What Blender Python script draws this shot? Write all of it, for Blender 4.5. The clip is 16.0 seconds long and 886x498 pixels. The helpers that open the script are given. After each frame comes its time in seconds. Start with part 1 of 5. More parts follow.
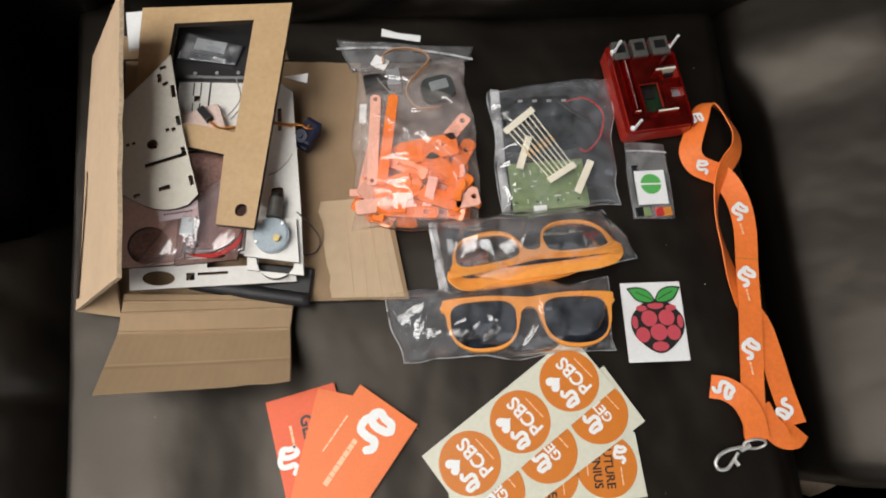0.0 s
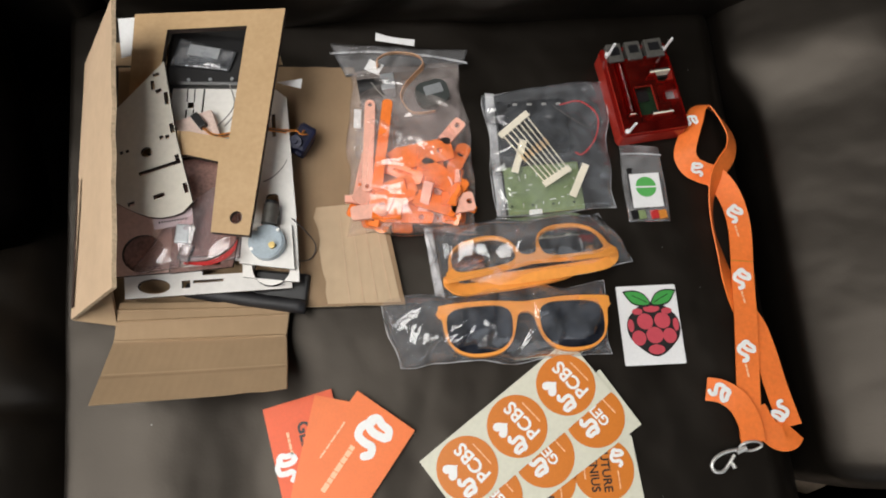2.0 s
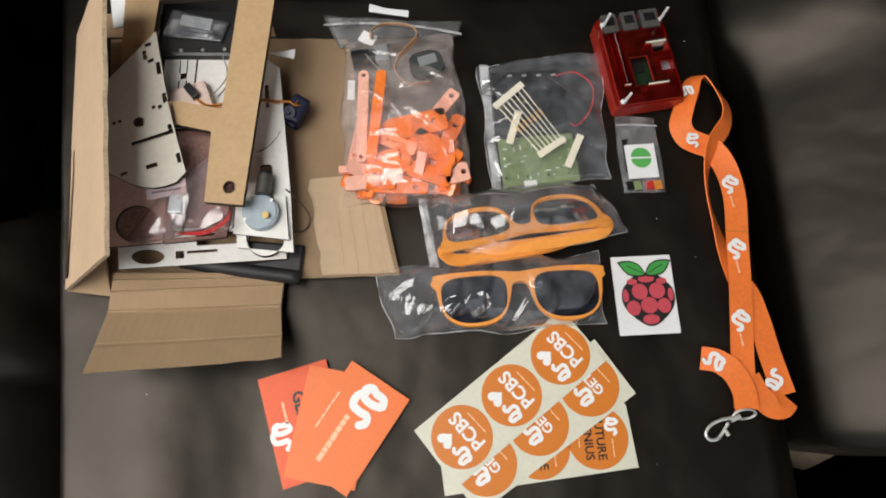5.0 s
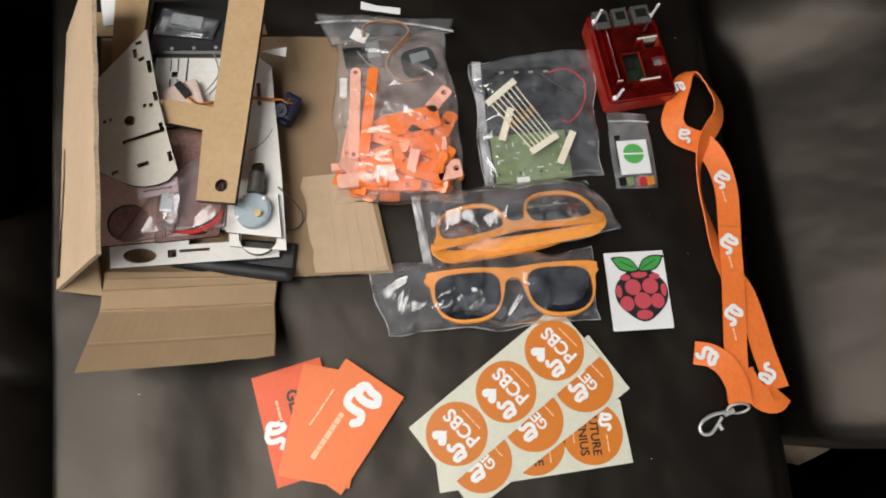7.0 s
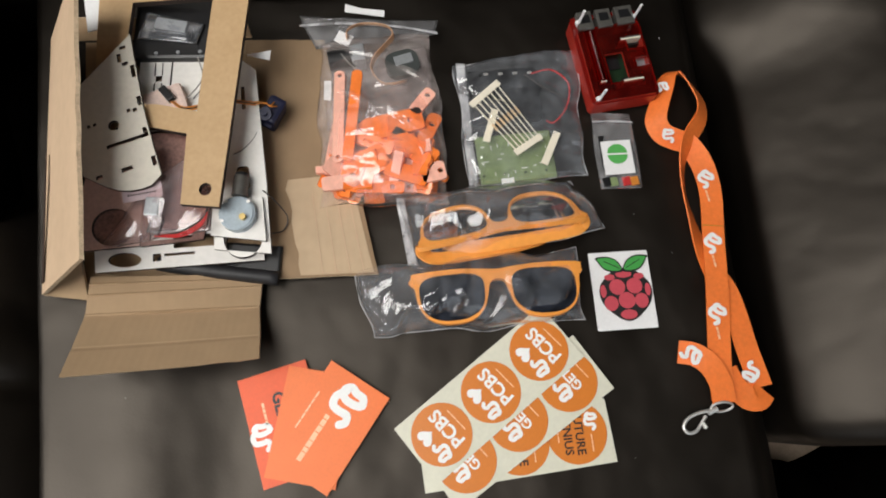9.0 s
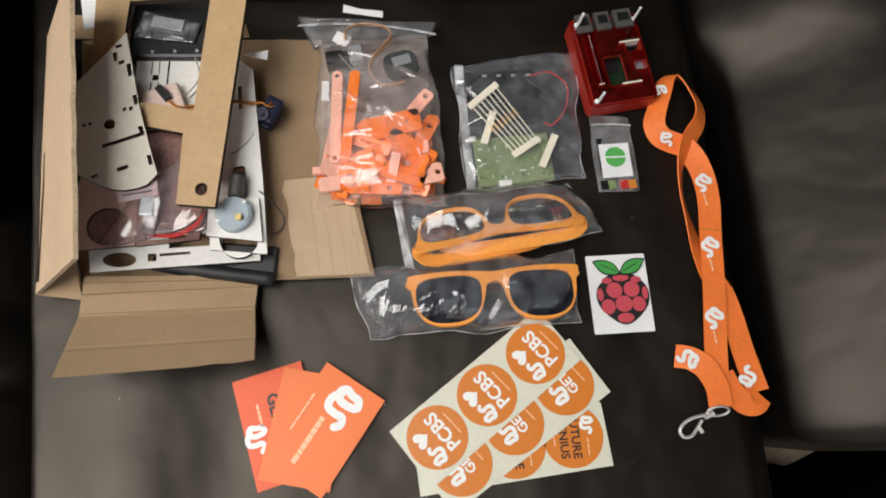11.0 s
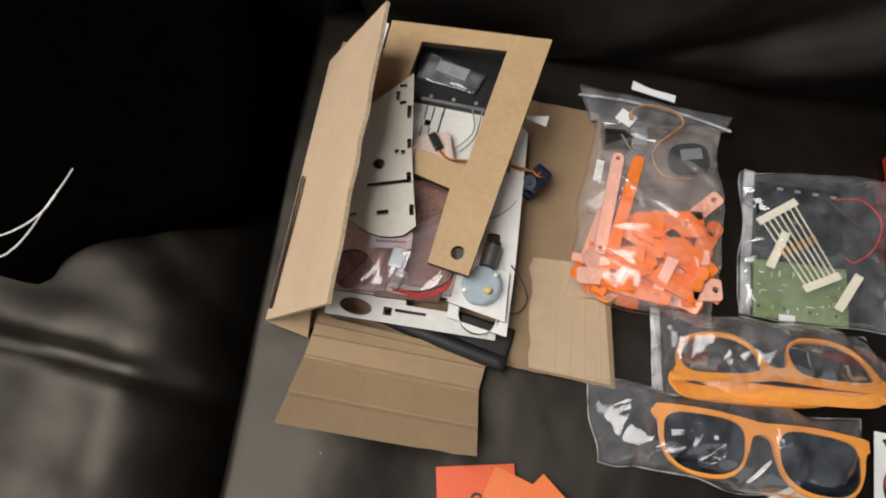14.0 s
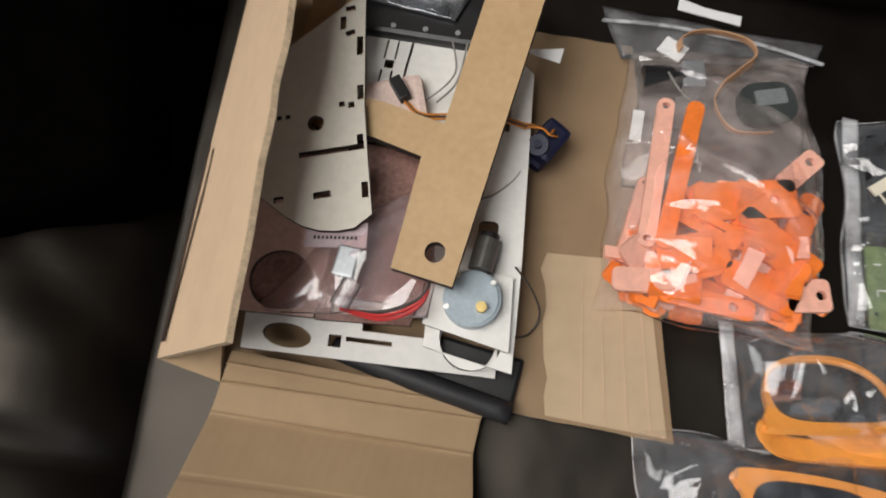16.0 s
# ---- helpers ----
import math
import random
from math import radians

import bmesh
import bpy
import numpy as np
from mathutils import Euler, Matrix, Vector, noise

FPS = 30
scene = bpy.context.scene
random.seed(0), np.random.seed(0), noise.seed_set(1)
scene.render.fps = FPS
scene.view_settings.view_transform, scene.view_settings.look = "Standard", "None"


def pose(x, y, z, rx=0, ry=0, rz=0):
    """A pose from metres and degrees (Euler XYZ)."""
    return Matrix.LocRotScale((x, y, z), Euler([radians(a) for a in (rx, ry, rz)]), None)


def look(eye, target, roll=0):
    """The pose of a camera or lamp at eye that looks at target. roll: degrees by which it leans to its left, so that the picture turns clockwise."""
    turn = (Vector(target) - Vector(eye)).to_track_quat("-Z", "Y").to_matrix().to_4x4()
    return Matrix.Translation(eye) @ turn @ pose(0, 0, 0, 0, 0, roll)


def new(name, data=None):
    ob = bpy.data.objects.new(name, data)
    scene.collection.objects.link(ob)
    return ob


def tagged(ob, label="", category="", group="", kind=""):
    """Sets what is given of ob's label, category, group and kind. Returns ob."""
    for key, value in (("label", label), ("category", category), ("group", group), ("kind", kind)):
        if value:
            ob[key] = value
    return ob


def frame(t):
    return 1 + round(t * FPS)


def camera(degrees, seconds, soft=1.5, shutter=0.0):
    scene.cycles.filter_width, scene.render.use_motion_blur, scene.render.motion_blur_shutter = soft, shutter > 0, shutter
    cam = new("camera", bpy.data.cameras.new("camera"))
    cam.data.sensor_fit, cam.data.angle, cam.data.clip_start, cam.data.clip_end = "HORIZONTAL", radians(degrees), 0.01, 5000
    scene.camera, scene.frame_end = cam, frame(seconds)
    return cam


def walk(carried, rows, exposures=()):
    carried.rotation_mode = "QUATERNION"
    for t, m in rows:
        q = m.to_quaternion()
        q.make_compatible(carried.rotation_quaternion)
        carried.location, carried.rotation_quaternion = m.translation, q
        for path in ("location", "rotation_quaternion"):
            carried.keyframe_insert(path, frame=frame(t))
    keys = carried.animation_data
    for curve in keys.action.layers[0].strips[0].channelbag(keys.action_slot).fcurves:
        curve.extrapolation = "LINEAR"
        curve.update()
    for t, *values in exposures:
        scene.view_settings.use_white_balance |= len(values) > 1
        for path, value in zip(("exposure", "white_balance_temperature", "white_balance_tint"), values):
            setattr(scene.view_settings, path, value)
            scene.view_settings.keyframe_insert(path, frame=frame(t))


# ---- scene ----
cam = camera(70.0, 16.0, soft=1.9, shutter=0.5)
PATH = [
    (0, (-0.007, -0.077, 0.513), (0.041, 0.485, -1.406), 3.5),
    (0.5, (-0.006, -0.079, 0.514), (0.044, 0.487, -1.404), 3.5),
    (1, (-0.006, -0.077, 0.514), (0.052, 0.491, -1.403), 4.3),
    (1.5, (-0.007, -0.074, 0.512), (0.065, 0.493, -1.404), 5.4),
    (2, (-0.006, -0.07, 0.515), (0.052, 0.48, -1.407), 4.1),
    (2.5, (-0.003, -0.075, 0.514), (0.061, 0.477, -1.407), 4.3),
    (3, (-0.004, -0.09, 0.507), (0.077, 0.418, -1.425), 6.7),
    (3.5, (0.0, -0.091, 0.51), (0.059, 0.413, -1.425), 4.0),
    (4, (-0.002, -0.087, 0.51), (0.046, 0.437, -1.419), 3.4),
    (6.5, (-0.002, -0.085, 0.51), (0.072, 0.429, -1.422), 5.6),
    (7, (-0.001, -0.088, 0.509), (0.073, 0.433, -1.421), 5.5),
    (7.5, (0.0, -0.086, 0.51), (0.083, 0.433, -1.42), 6.4),
    (8, (0.002, -0.087, 0.509), (0.089, 0.433, -1.42), 6.9),
    (8.5, (0.005, -0.085, 0.51), (0.099, 0.438, -1.419), 7.4),
    (9, (0.011, -0.087, 0.512), (0.087, 0.43, -1.419), 5.3),
    (11.5, (0.011, -0.085, 0.51), (0.097, 0.439, -1.418), 7.0),
    (12, (-0.005, -0.074, 0.511), (0.02, 0.494, -1.406), 3.7),
    (12.5, (-0.066, -0.054, 0.505), (-0.221, 0.537, -1.399), -6.7),
    (13, (-0.093, -0.052, 0.497), (-0.347, 0.602, -1.376), -9.0),
    (13.5, (-0.089, -0.053, 0.497), (-0.367, 0.664, -1.349), -9.5),
    (14, (-0.101, -0.043, 0.471), (-0.368, 0.57, -1.414), -11.4),
    (14.5, (-0.099, -0.029, 0.446), (-0.362, 0.566, -1.445), -12.6),
    (15, (-0.102, -0.018, 0.42), (-0.351, 0.555, -1.48), -12.6),
    (15.5, (-0.105, -0.006, 0.384), (-0.348, 0.554, -1.52), -12.8),
    (16, (-0.11, 0.012, 0.333), (-0.356, 0.572, -1.571), -13.3),
]
walk(cam, [(t, look(eye, target, roll)) for t, eye, target, roll in PATH], exposures=((0.0, -0.25), (11.5, -0.26), (14.0, -0.34), (16.0, -0.40)))

# ---- world and light ----
world = bpy.data.worlds.new("daylight")
scene.world = world
world.use_nodes = True
wn = world.node_tree.nodes
sky = wn.new("ShaderNodeTexSky")
sky.sky_type = "NISHITA"
sky.sun_disc = False
sky.sun_elevation = radians(35)
sky.sun_rotation = radians(60)
wn["Background"].inputs[1].default_value = 0.1
world.node_tree.links.new(sky.outputs[0], wn["Background"].inputs[0])

# Unseen sources: roof assumed from the seat sheen; side and front added as fill.
FRONT_Y, FRONT_X0, FRONT_X1, FRONT_Z0, FRONT_Z1 = -1.45, -0.30, 1.70, 0.20, 1.80
SIDE_X, SIDE_Y0, SIDE_Y1, SIDE_Z0, SIDE_Z1 = -2.3, -0.15, 0.70, 0.85, 1.90
TOP_X0, TOP_X1, TOP_Y0, TOP_Y1, TOP_Z = -1.90, -0.22, -1.05, 0.40, 1.97


def opening_light(name, eye, target, width, height, power):
    """One area lamp of daylight colour, set in an opening out of view."""
    lamp = bpy.data.lights.new(name, "AREA")
    lamp.shape = "RECTANGLE"
    lamp.size, lamp.size_y = width, height
    lamp.energy = power
    lamp.color = (1.0, 0.968, 0.918)
    new(name, lamp).matrix_world = look(eye, target)


opening_light("added_front_fill", ((FRONT_X0 + FRONT_X1) / 2, FRONT_Y - 0.02, (FRONT_Z0 + FRONT_Z1) / 2), ((FRONT_X0 + FRONT_X1) / 2, 0.5, 0.9), FRONT_X1 - FRONT_X0, FRONT_Z1 - FRONT_Z0, 8.0)
opening_light("added_side_fill", (SIDE_X - 0.02, (SIDE_Y0 + SIDE_Y1) / 2, (SIDE_Z0 + SIDE_Z1) / 2), (0.5, (SIDE_Y0 + SIDE_Y1) / 2 - 0.001, 0.4), SIDE_Y1 - SIDE_Y0, SIDE_Z1 - SIDE_Z0, 14.0)
opening_light("assumed_roof_light", ((TOP_X0 + TOP_X1) / 2, (TOP_Y0 + TOP_Y1) / 2, TOP_Z + 0.03), ((TOP_X0 + TOP_X1) / 2, (TOP_Y0 + TOP_Y1) / 2 + 0.0001, 0.0), TOP_X1 - TOP_X0, TOP_Y1 - TOP_Y0, 72.0)


# ---- materials ----
def mat(name, color, rough=0.5, metal=0.0, vary=0.15, scale=40.0, bump=0.0, bscale=200.0, spec=0.5, coat=0.0, second=None, fine=8.0):
    """Principled surface with colour variation at two scales and optional fine relief."""
    m = bpy.data.materials.new(name)
    m.use_nodes = True
    nt = m.node_tree
    n, l = nt.nodes, nt.links
    b = n["Principled BSDF"]
    b.inputs["Roughness"].default_value = rough
    b.inputs["Metallic"].default_value = metal
    b.inputs["Specular IOR Level"].default_value = spec
    b.inputs["Coat Weight"].default_value = coat
    tc = n.new("ShaderNodeTexCoord")
    n1 = n.new("ShaderNodeTexNoise")
    n1.inputs["Scale"].default_value = scale
    n1.inputs["Detail"].default_value = 4
    n2 = n.new("ShaderNodeTexNoise")
    n2.inputs["Scale"].default_value = scale * fine
    n2.inputs["Detail"].default_value = 3
    l.new(tc.outputs["Object"], n1.inputs["Vector"])
    l.new(tc.outputs["Object"], n2.inputs["Vector"])
    mx = n.new("ShaderNodeMath")
    mx.operation = "ADD"
    l.new(n1.outputs["Fac"], mx.inputs[0])
    l.new(n2.outputs["Fac"], mx.inputs[1])
    r = n.new("ShaderNodeMapRange")
    r.inputs["From Min"].default_value, r.inputs["From Max"].default_value = 0.7, 1.3
    l.new(mx.outputs[0], r.inputs["Value"])
    mixc = n.new("ShaderNodeMix")
    mixc.data_type = "RGBA"
    dark = second or [c * (1 - vary) for c in color]
    mixc.inputs["A"].default_value = (*dark, 1)
    mixc.inputs["B"].default_value = (*[min(1, c * (1 + (0 if second else vary))) for c in color], 1)
    l.new(r.outputs[0], mixc.inputs["Factor"])
    l.new(mixc.outputs["Result"], b.inputs["Base Color"])
    if bump:
        n3 = n.new("ShaderNodeTexNoise")
        n3.inputs["Scale"].default_value = bscale
        n3.inputs["Detail"].default_value = 3
        l.new(tc.outputs["Object"], n3.inputs["Vector"])
        bp = n.new("ShaderNodeBump")
        bp.inputs["Strength"].default_value = bump
        bp.inputs["Distance"].default_value = 0.001
        l.new(n3.outputs["Fac"], bp.inputs["Height"])
        l.new(bp.outputs["Normal"], b.inputs["Normal"])
    return m


def leather(name, color, rough):
    m = mat(name, color, rough, vary=0.3, scale=9.0, fine=14.0)
    n, l = m.node_tree.nodes, m.node_tree.links
    b = n["Principled BSDF"]
    tc = n.new("ShaderNodeTexCoord")
    v = n.new("ShaderNodeTexVoronoi")
    v.inputs["Scale"].default_value = 420
    big = n.new("ShaderNodeTexNoise")
    big.inputs["Scale"].default_value = 13
    big.inputs["Detail"].default_value = 2.5
    l.new(tc.outputs["Object"], v.inputs["Vector"])
    l.new(tc.outputs["Object"], big.inputs["Vector"])
    b1 = n.new("ShaderNodeBump")
    b1.inputs["Strength"].default_value = 0.05
    b1.inputs["Distance"].default_value = 0.0006
    b2 = n.new("ShaderNodeBump")
    b2.inputs["Strength"].default_value = 0.5
    b2.inputs["Distance"].default_value = 0.008
    l.new(v.outputs["Distance"], b1.inputs["Height"])
    l.new(big.outputs["Fac"], b2.inputs["Height"])
    l.new(b2.outputs["Normal"], b1.inputs["Normal"])
    l.new(b1.outputs["Normal"], b.inputs["Normal"])
    b.inputs["Specular Tint"].default_value = (1.0, 0.88, 0.755, 1)
    rr = n.new("ShaderNodeMapRange")
    rr.inputs["To Min"].default_value, rr.inputs["To Max"].default_value = rough - 0.08, rough + 0.1
    l.new(big.outputs["Fac"], rr.inputs["Value"])
    l.new(rr.outputs[0], b.inputs["Roughness"])
    return m


def film_mat(name, tint=(0.97, 0.97, 0.98), haze=0.06, gloss=1.0, rough=0.1, hazecol=(0.8, 0.8, 0.82), relief=0.15):
    """Thin clear plastic: passes light, with a glossy skin and a slight milky haze."""
    m = bpy.data.materials.new(name)
    m.use_nodes = True
    n, l = m.node_tree.nodes, m.node_tree.links
    n.remove(n["Principled BSDF"])
    out = n["Material Output"]
    tr = n.new("ShaderNodeBsdfTransparent")
    tr.inputs[0].default_value = (*tint, 1)
    df = n.new("ShaderNodeBsdfDiffuse")
    df.inputs[0].default_value = (*hazecol, 1)
    gl = n.new("ShaderNodeBsdfGlossy")
    gl.inputs["Roughness"].default_value = rough
    m1 = n.new("ShaderNodeMixShader")
    tc = n.new("ShaderNodeTexCoord")
    ns = n.new("ShaderNodeTexNoise")
    ns.inputs["Scale"].default_value = 60
    ns.inputs["Detail"].default_value = 5
    l.new(tc.outputs["Object"], ns.inputs["Vector"])
    hz = n.new("ShaderNodeMapRange")
    hz.inputs["From Min"].default_value, hz.inputs["From Max"].default_value = 0.35, 0.7
    hz.inputs["To Min"].default_value, hz.inputs["To Max"].default_value = haze * 0.4, haze * 1.7
    l.new(ns.outputs["Fac"], hz.inputs["Value"])
    l.new(hz.outputs[0], m1.inputs[0])
    l.new(tr.outputs[0], m1.inputs[1])
    l.new(df.outputs[0], m1.inputs[2])
    fr = n.new("ShaderNodeFresnel")
    fr.inputs[0].default_value = 1.5
    mu = n.new("ShaderNodeMath")
    mu.operation = "MULTIPLY"
    mu.use_clamp = True
    mu.inputs[1].default_value = gloss
    l.new(fr.outputs[0], mu.inputs[0])
    m2 = n.new("ShaderNodeMixShader")
    l.new(mu.outputs[0], m2.inputs[0])
    l.new(m1.outputs[0], m2.inputs[1])
    l.new(gl.outputs[0], m2.inputs[2])
    bp = n.new("ShaderNodeBump")
    bp.inputs["Strength"].default_value = relief
    bp.inputs["Distance"].default_value = 0.003
    l.new(ns.outputs["Fac"], bp.inputs["Height"])
    l.new(bp.outputs["Normal"], gl.inputs["Normal"])
    l.new(bp.outputs["Normal"], fr.inputs["Normal"])
    l.new(m2.outputs[0], out.inputs["Surface"])
    return m


def cardboard(name, color):
    """Kraft board with faint flute lines, fibres and blotches."""
    m = mat(name, color, 0.75, vary=0.06, scale=14, fine=6, spec=0.3)
    n, l = m.node_tree.nodes, m.node_tree.links
    b = n["Principled BSDF"]
    tc = n.new("ShaderNodeTexCoord")
    w = n.new("ShaderNodeTexWave")
    w.wave_type, w.bands_direction = "BANDS", "X"
    w.inputs["Scale"].default_value = 55
    w.inputs["Distortion"].default_value = 0.6
    f = n.new("ShaderNodeTexNoise")
    f.inputs["Scale"].default_value = 500
    l.new(tc.outputs["Object"], w.inputs["Vector"])
    l.new(tc.outputs["Object"], f.inputs["Vector"])
    b1 = n.new("ShaderNodeBump")
    b1.inputs["Strength"].default_value = 0.07
    b1.inputs["Distance"].default_value = 0.0006
    b2 = n.new("ShaderNodeBump")
    b2.inputs["Strength"].default_value = 0.06
    b2.inputs["Distance"].default_value = 0.0004
    l.new(w.outputs["Fac"], b1.inputs["Height"])
    l.new(f.outputs["Fac"], b2.inputs["Height"])
    l.new(b1.outputs["Normal"], b2.inputs["Normal"])
    l.new(b2.outputs["Normal"], b.inputs["Normal"])
    return m


M_SEAT = leather("black_brown_leather", (0.0022, 0.0015, 0.0010), 0.43)
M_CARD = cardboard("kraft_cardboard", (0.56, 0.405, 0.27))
# Inner faces are a darker kraft than the outer panel; side flap darker still.
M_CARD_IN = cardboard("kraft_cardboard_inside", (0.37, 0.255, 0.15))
M_CARD_DARK = cardboard("darker_kraft_cardboard", (0.285, 0.192, 0.112))
M_CARD_PAPER = cardboard("thin_kraft_paper", (0.50, 0.37, 0.24))
M_EDGE = mat("board_edge", (0.55, 0.42, 0.28), 0.9, vary=0.3, scale=300)
M_MDF = mat("laser_cut_plywood", (0.50, 0.335, 0.175), 0.6, vary=0.1, scale=30, second=(0.44, 0.285, 0.14), bump=0.05, bscale=300)
M_CHAR = mat("burnt_cut_edge", (0.035, 0.02, 0.014), 0.8, vary=0.3)
M_PLY = mat("pale_board", (0.60, 0.56, 0.48), 0.6, vary=0.06, scale=30)
M_WHITE = mat("white_board", (0.78, 0.76, 0.72), 0.55, vary=0.05, scale=30)
M_PAPER = mat("white_paper", (0.80, 0.80, 0.80), 0.6, vary=0.04, scale=60)
M_PINK = mat("pink_filmed_board", (0.56, 0.37, 0.31), 0.4, vary=0.12, scale=40)
M_PINKD = mat("dull_pink_film", (0.27, 0.15, 0.125), 0.35, vary=0.35, scale=50)
M_MAUVE = mat("mauve_label", (0.47, 0.36, 0.38), 0.5, vary=0.08, scale=60)
M_BLACK = mat("black_plastic", (0.012, 0.012, 0.013), 0.35, vary=0.2, scale=80, bump=0.05)
M_FOAM = mat("black_sleeve", (0.016, 0.016, 0.018), 0.55, vary=0.3, scale=60, bump=0.1)
M_GREY = mat("grey_metal", (0.42, 0.44, 0.46), 0.38, metal=0.6, vary=0.12, scale=80)
M_USB = mat("dull_steel_shell", (0.115, 0.11, 0.10), 0.45, metal=0.4, vary=0.2, scale=200)
M_BLUEGREY = mat("gearbox_plastic", (0.36, 0.43, 0.48), 0.4, vary=0.12, scale=60)
M_BRASS = mat("brass", (0.6, 0.45, 0.18), 0.35, metal=0.9)
M_STEEL = mat("steel", (0.80, 0.79, 0.76), 0.38, metal=0.7, vary=0.1)
M_BLUE = mat("blue_servo_plastic", (0.004, 0.006, 0.030), 0.55, vary=0.3, scale=60)
M_WIRE_D = mat("dark_wire", (0.05, 0.04, 0.035), 0.5)
M_WIRE_O = mat("orange_wire", (0.62, 0.22, 0.03), 0.5)
M_WIRE_R = mat("red_wire", (0.50, 0.03, 0.03), 0.45)
M_WIRE_W = mat("white_wire", (0.75, 0.74, 0.70), 0.5)
M_WIRE_G = mat("grey_wire", (0.25, 0.24, 0.22), 0.5)
M_ORANGE = mat("orange_acrylic", (0.93, 0.22, 0.04), 0.18, vary=0.12, scale=30, coat=0.3)
M_SALMON = mat("salmon_filmed_acrylic", (0.88, 0.46, 0.35), 0.4, vary=0.1, scale=40)
M_FRAME = mat("orange_frame_plastic", (0.88, 0.35, 0.07), 0.28, vary=0.06, scale=30, coat=0.2)
M_CARDO = mat("orange_card", (0.86, 0.185, 0.035), 0.5, vary=0.04, scale=60)
M_CARDR = mat("red_orange_card", (0.80, 0.105, 0.02), 0.5, vary=0.05, scale=60)
M_STICK = mat("orange_sticker", (0.66, 0.20, 0.026), 0.38, vary=0.04, scale=50)
M_BACKP = mat("sticker_backing", (0.68, 0.67, 0.55), 0.4, vary=0.05, scale=30)
M_INK_W = mat("white_ink", (0.85, 0.85, 0.84), 0.5, vary=0.03)
M_INK_K = mat("black_ink", (0.012, 0.011, 0.011), 0.5, vary=0.1)
M_INK_P = mat("pale_orange_ink", (0.93, 0.55, 0.32), 0.5, vary=0.05)
M_INK_G = mat("leaf_green_ink", (0.06, 0.34, 0.07), 0.4, vary=0.06)
M_INK_PINK = mat("berry_light_ink", (0.56, 0.075, 0.10), 0.4, vary=0.05)
M_GREEN = mat("green_label_ink", (0.10, 0.42, 0.10), 0.45, vary=0.06)
M_PCB = mat("green_circuit_board", (0.20, 0.26, 0.12), 0.4, vary=0.25, scale=150)
M_PCBD = mat("dark_circuit_board", (0.010, 0.028, 0.012), 0.35, vary=0.4, scale=150)
M_CREAM = mat("cream_paper_tape", (0.80, 0.74, 0.60), 0.6, vary=0.05)
M_RES = mat("resistor_body", (0.62, 0.45, 0.27), 0.4, vary=0.3, scale=400)
M_LAN = mat("orange_lanyard_weave", (0.85, 0.19, 0.03), 0.6, vary=0.08, scale=40, bump=0.3, bscale=1500)
M_NYLON = mat("white_nylon", (0.82, 0.82, 0.82), 0.35, vary=0.03)
M_FILM = film_mat("clear_bag_film", haze=0.07, gloss=2.4, rough=0.08, hazecol=(0.72, 0.77, 0.84))
M_FILM_H = film_mat("cloudy_bag_film", haze=0.11, gloss=1.6, rough=0.14)
M_FILM_O = film_mat("milky_bag_film", haze=0.15, gloss=2.2, rough=0.09, hazecol=(0.85, 0.74, 0.70))
M_INNER = film_mat("inner_bag_film", haze=0.11, gloss=1.8, rough=0.12, hazecol=(0.72, 0.60, 0.58))
M_FILM_P = film_mat("pink_bag_film", tint=(0.94, 0.86, 0.86), haze=0.10, gloss=2.4, hazecol=(0.72, 0.62, 0.64))
M_ZIP = film_mat("zip_strip_film", haze=0.45, gloss=1.3)
M_LENS = film_mat("dark_lens", tint=(0.09, 0.10, 0.14), haze=0.045, gloss=0.8, rough=0.04, hazecol=(0.45, 0.52, 0.70), relief=0.0)
M_CLEARLENS = film_mat("tinted_lens", tint=(0.34, 0.32, 0.30), haze=0.03, gloss=0.8, rough=0.05, relief=0.0)
M_RED = film_mat("clear_acrylic_top", tint=(0.72, 0.14, 0.11), haze=0.045, gloss=1.2, rough=0.05, hazecol=(0.70, 0.05, 0.03), relief=0.0)
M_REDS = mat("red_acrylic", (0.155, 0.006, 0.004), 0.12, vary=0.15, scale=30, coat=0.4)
# Edge glow of the acrylic is put into this lighter red.
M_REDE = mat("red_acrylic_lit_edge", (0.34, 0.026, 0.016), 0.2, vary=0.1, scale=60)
M_CLOTH = mat("black_cloth", (0.0011, 0.0009, 0.0008), 0.95, vary=0.3, scale=60, spec=0.0)
M_CARPET = mat("beige_carpet", (0.40, 0.31, 0.23), 0.95, vary=0.15, scale=60, bump=0.6, bscale=500)
# Unseen room shell, kept near black so the leather reflects little of it.
M_WALL = mat("unseen_dark_wall", (0.026, 0.023, 0.020), 0.9, vary=0.04, scale=3)
M_CEIL = mat("unseen_dark_ceiling", (0.035, 0.033, 0.031), 0.9, vary=0.03, scale=3)


# ---- mesh helpers ----
def mesh_ob(name, bm, mats, smooth=False):
    me = bpy.data.meshes.new(name)
    bmesh.ops.recalc_face_normals(bm, faces=bm.faces[:])
    bm.to_mesh(me)
    bm.free()
    for m in mats if isinstance(mats, (list, tuple)) else [mats]:
        me.materials.append(m)
    if smooth:
        for p in me.polygons:
            p.use_smooth = True
    return new(name, me)


def thing(name, label, category, at=(0, 0, 0), group="", kind=""):
    ob = new(name)
    ob.empty_display_size = 0.02
    ob.matrix_world = Matrix.Translation(at)
    ob.matrix_basis = Matrix.Translation(at)
    return tagged(ob, label, category, group, kind)


def part(name, bm, material, parent, label="", smooth=False):
    ob = mesh_ob(name, bm, material, smooth)
    m = parent.matrix_basis.copy()
    if parent.parent is not None:
        m = parent.parent.matrix_basis @ parent.matrix_parent_inverse @ m
    ob.parent = parent
    ob.matrix_parent_inverse = m.inverted()
    if label:
        ob["label"] = label
    return ob


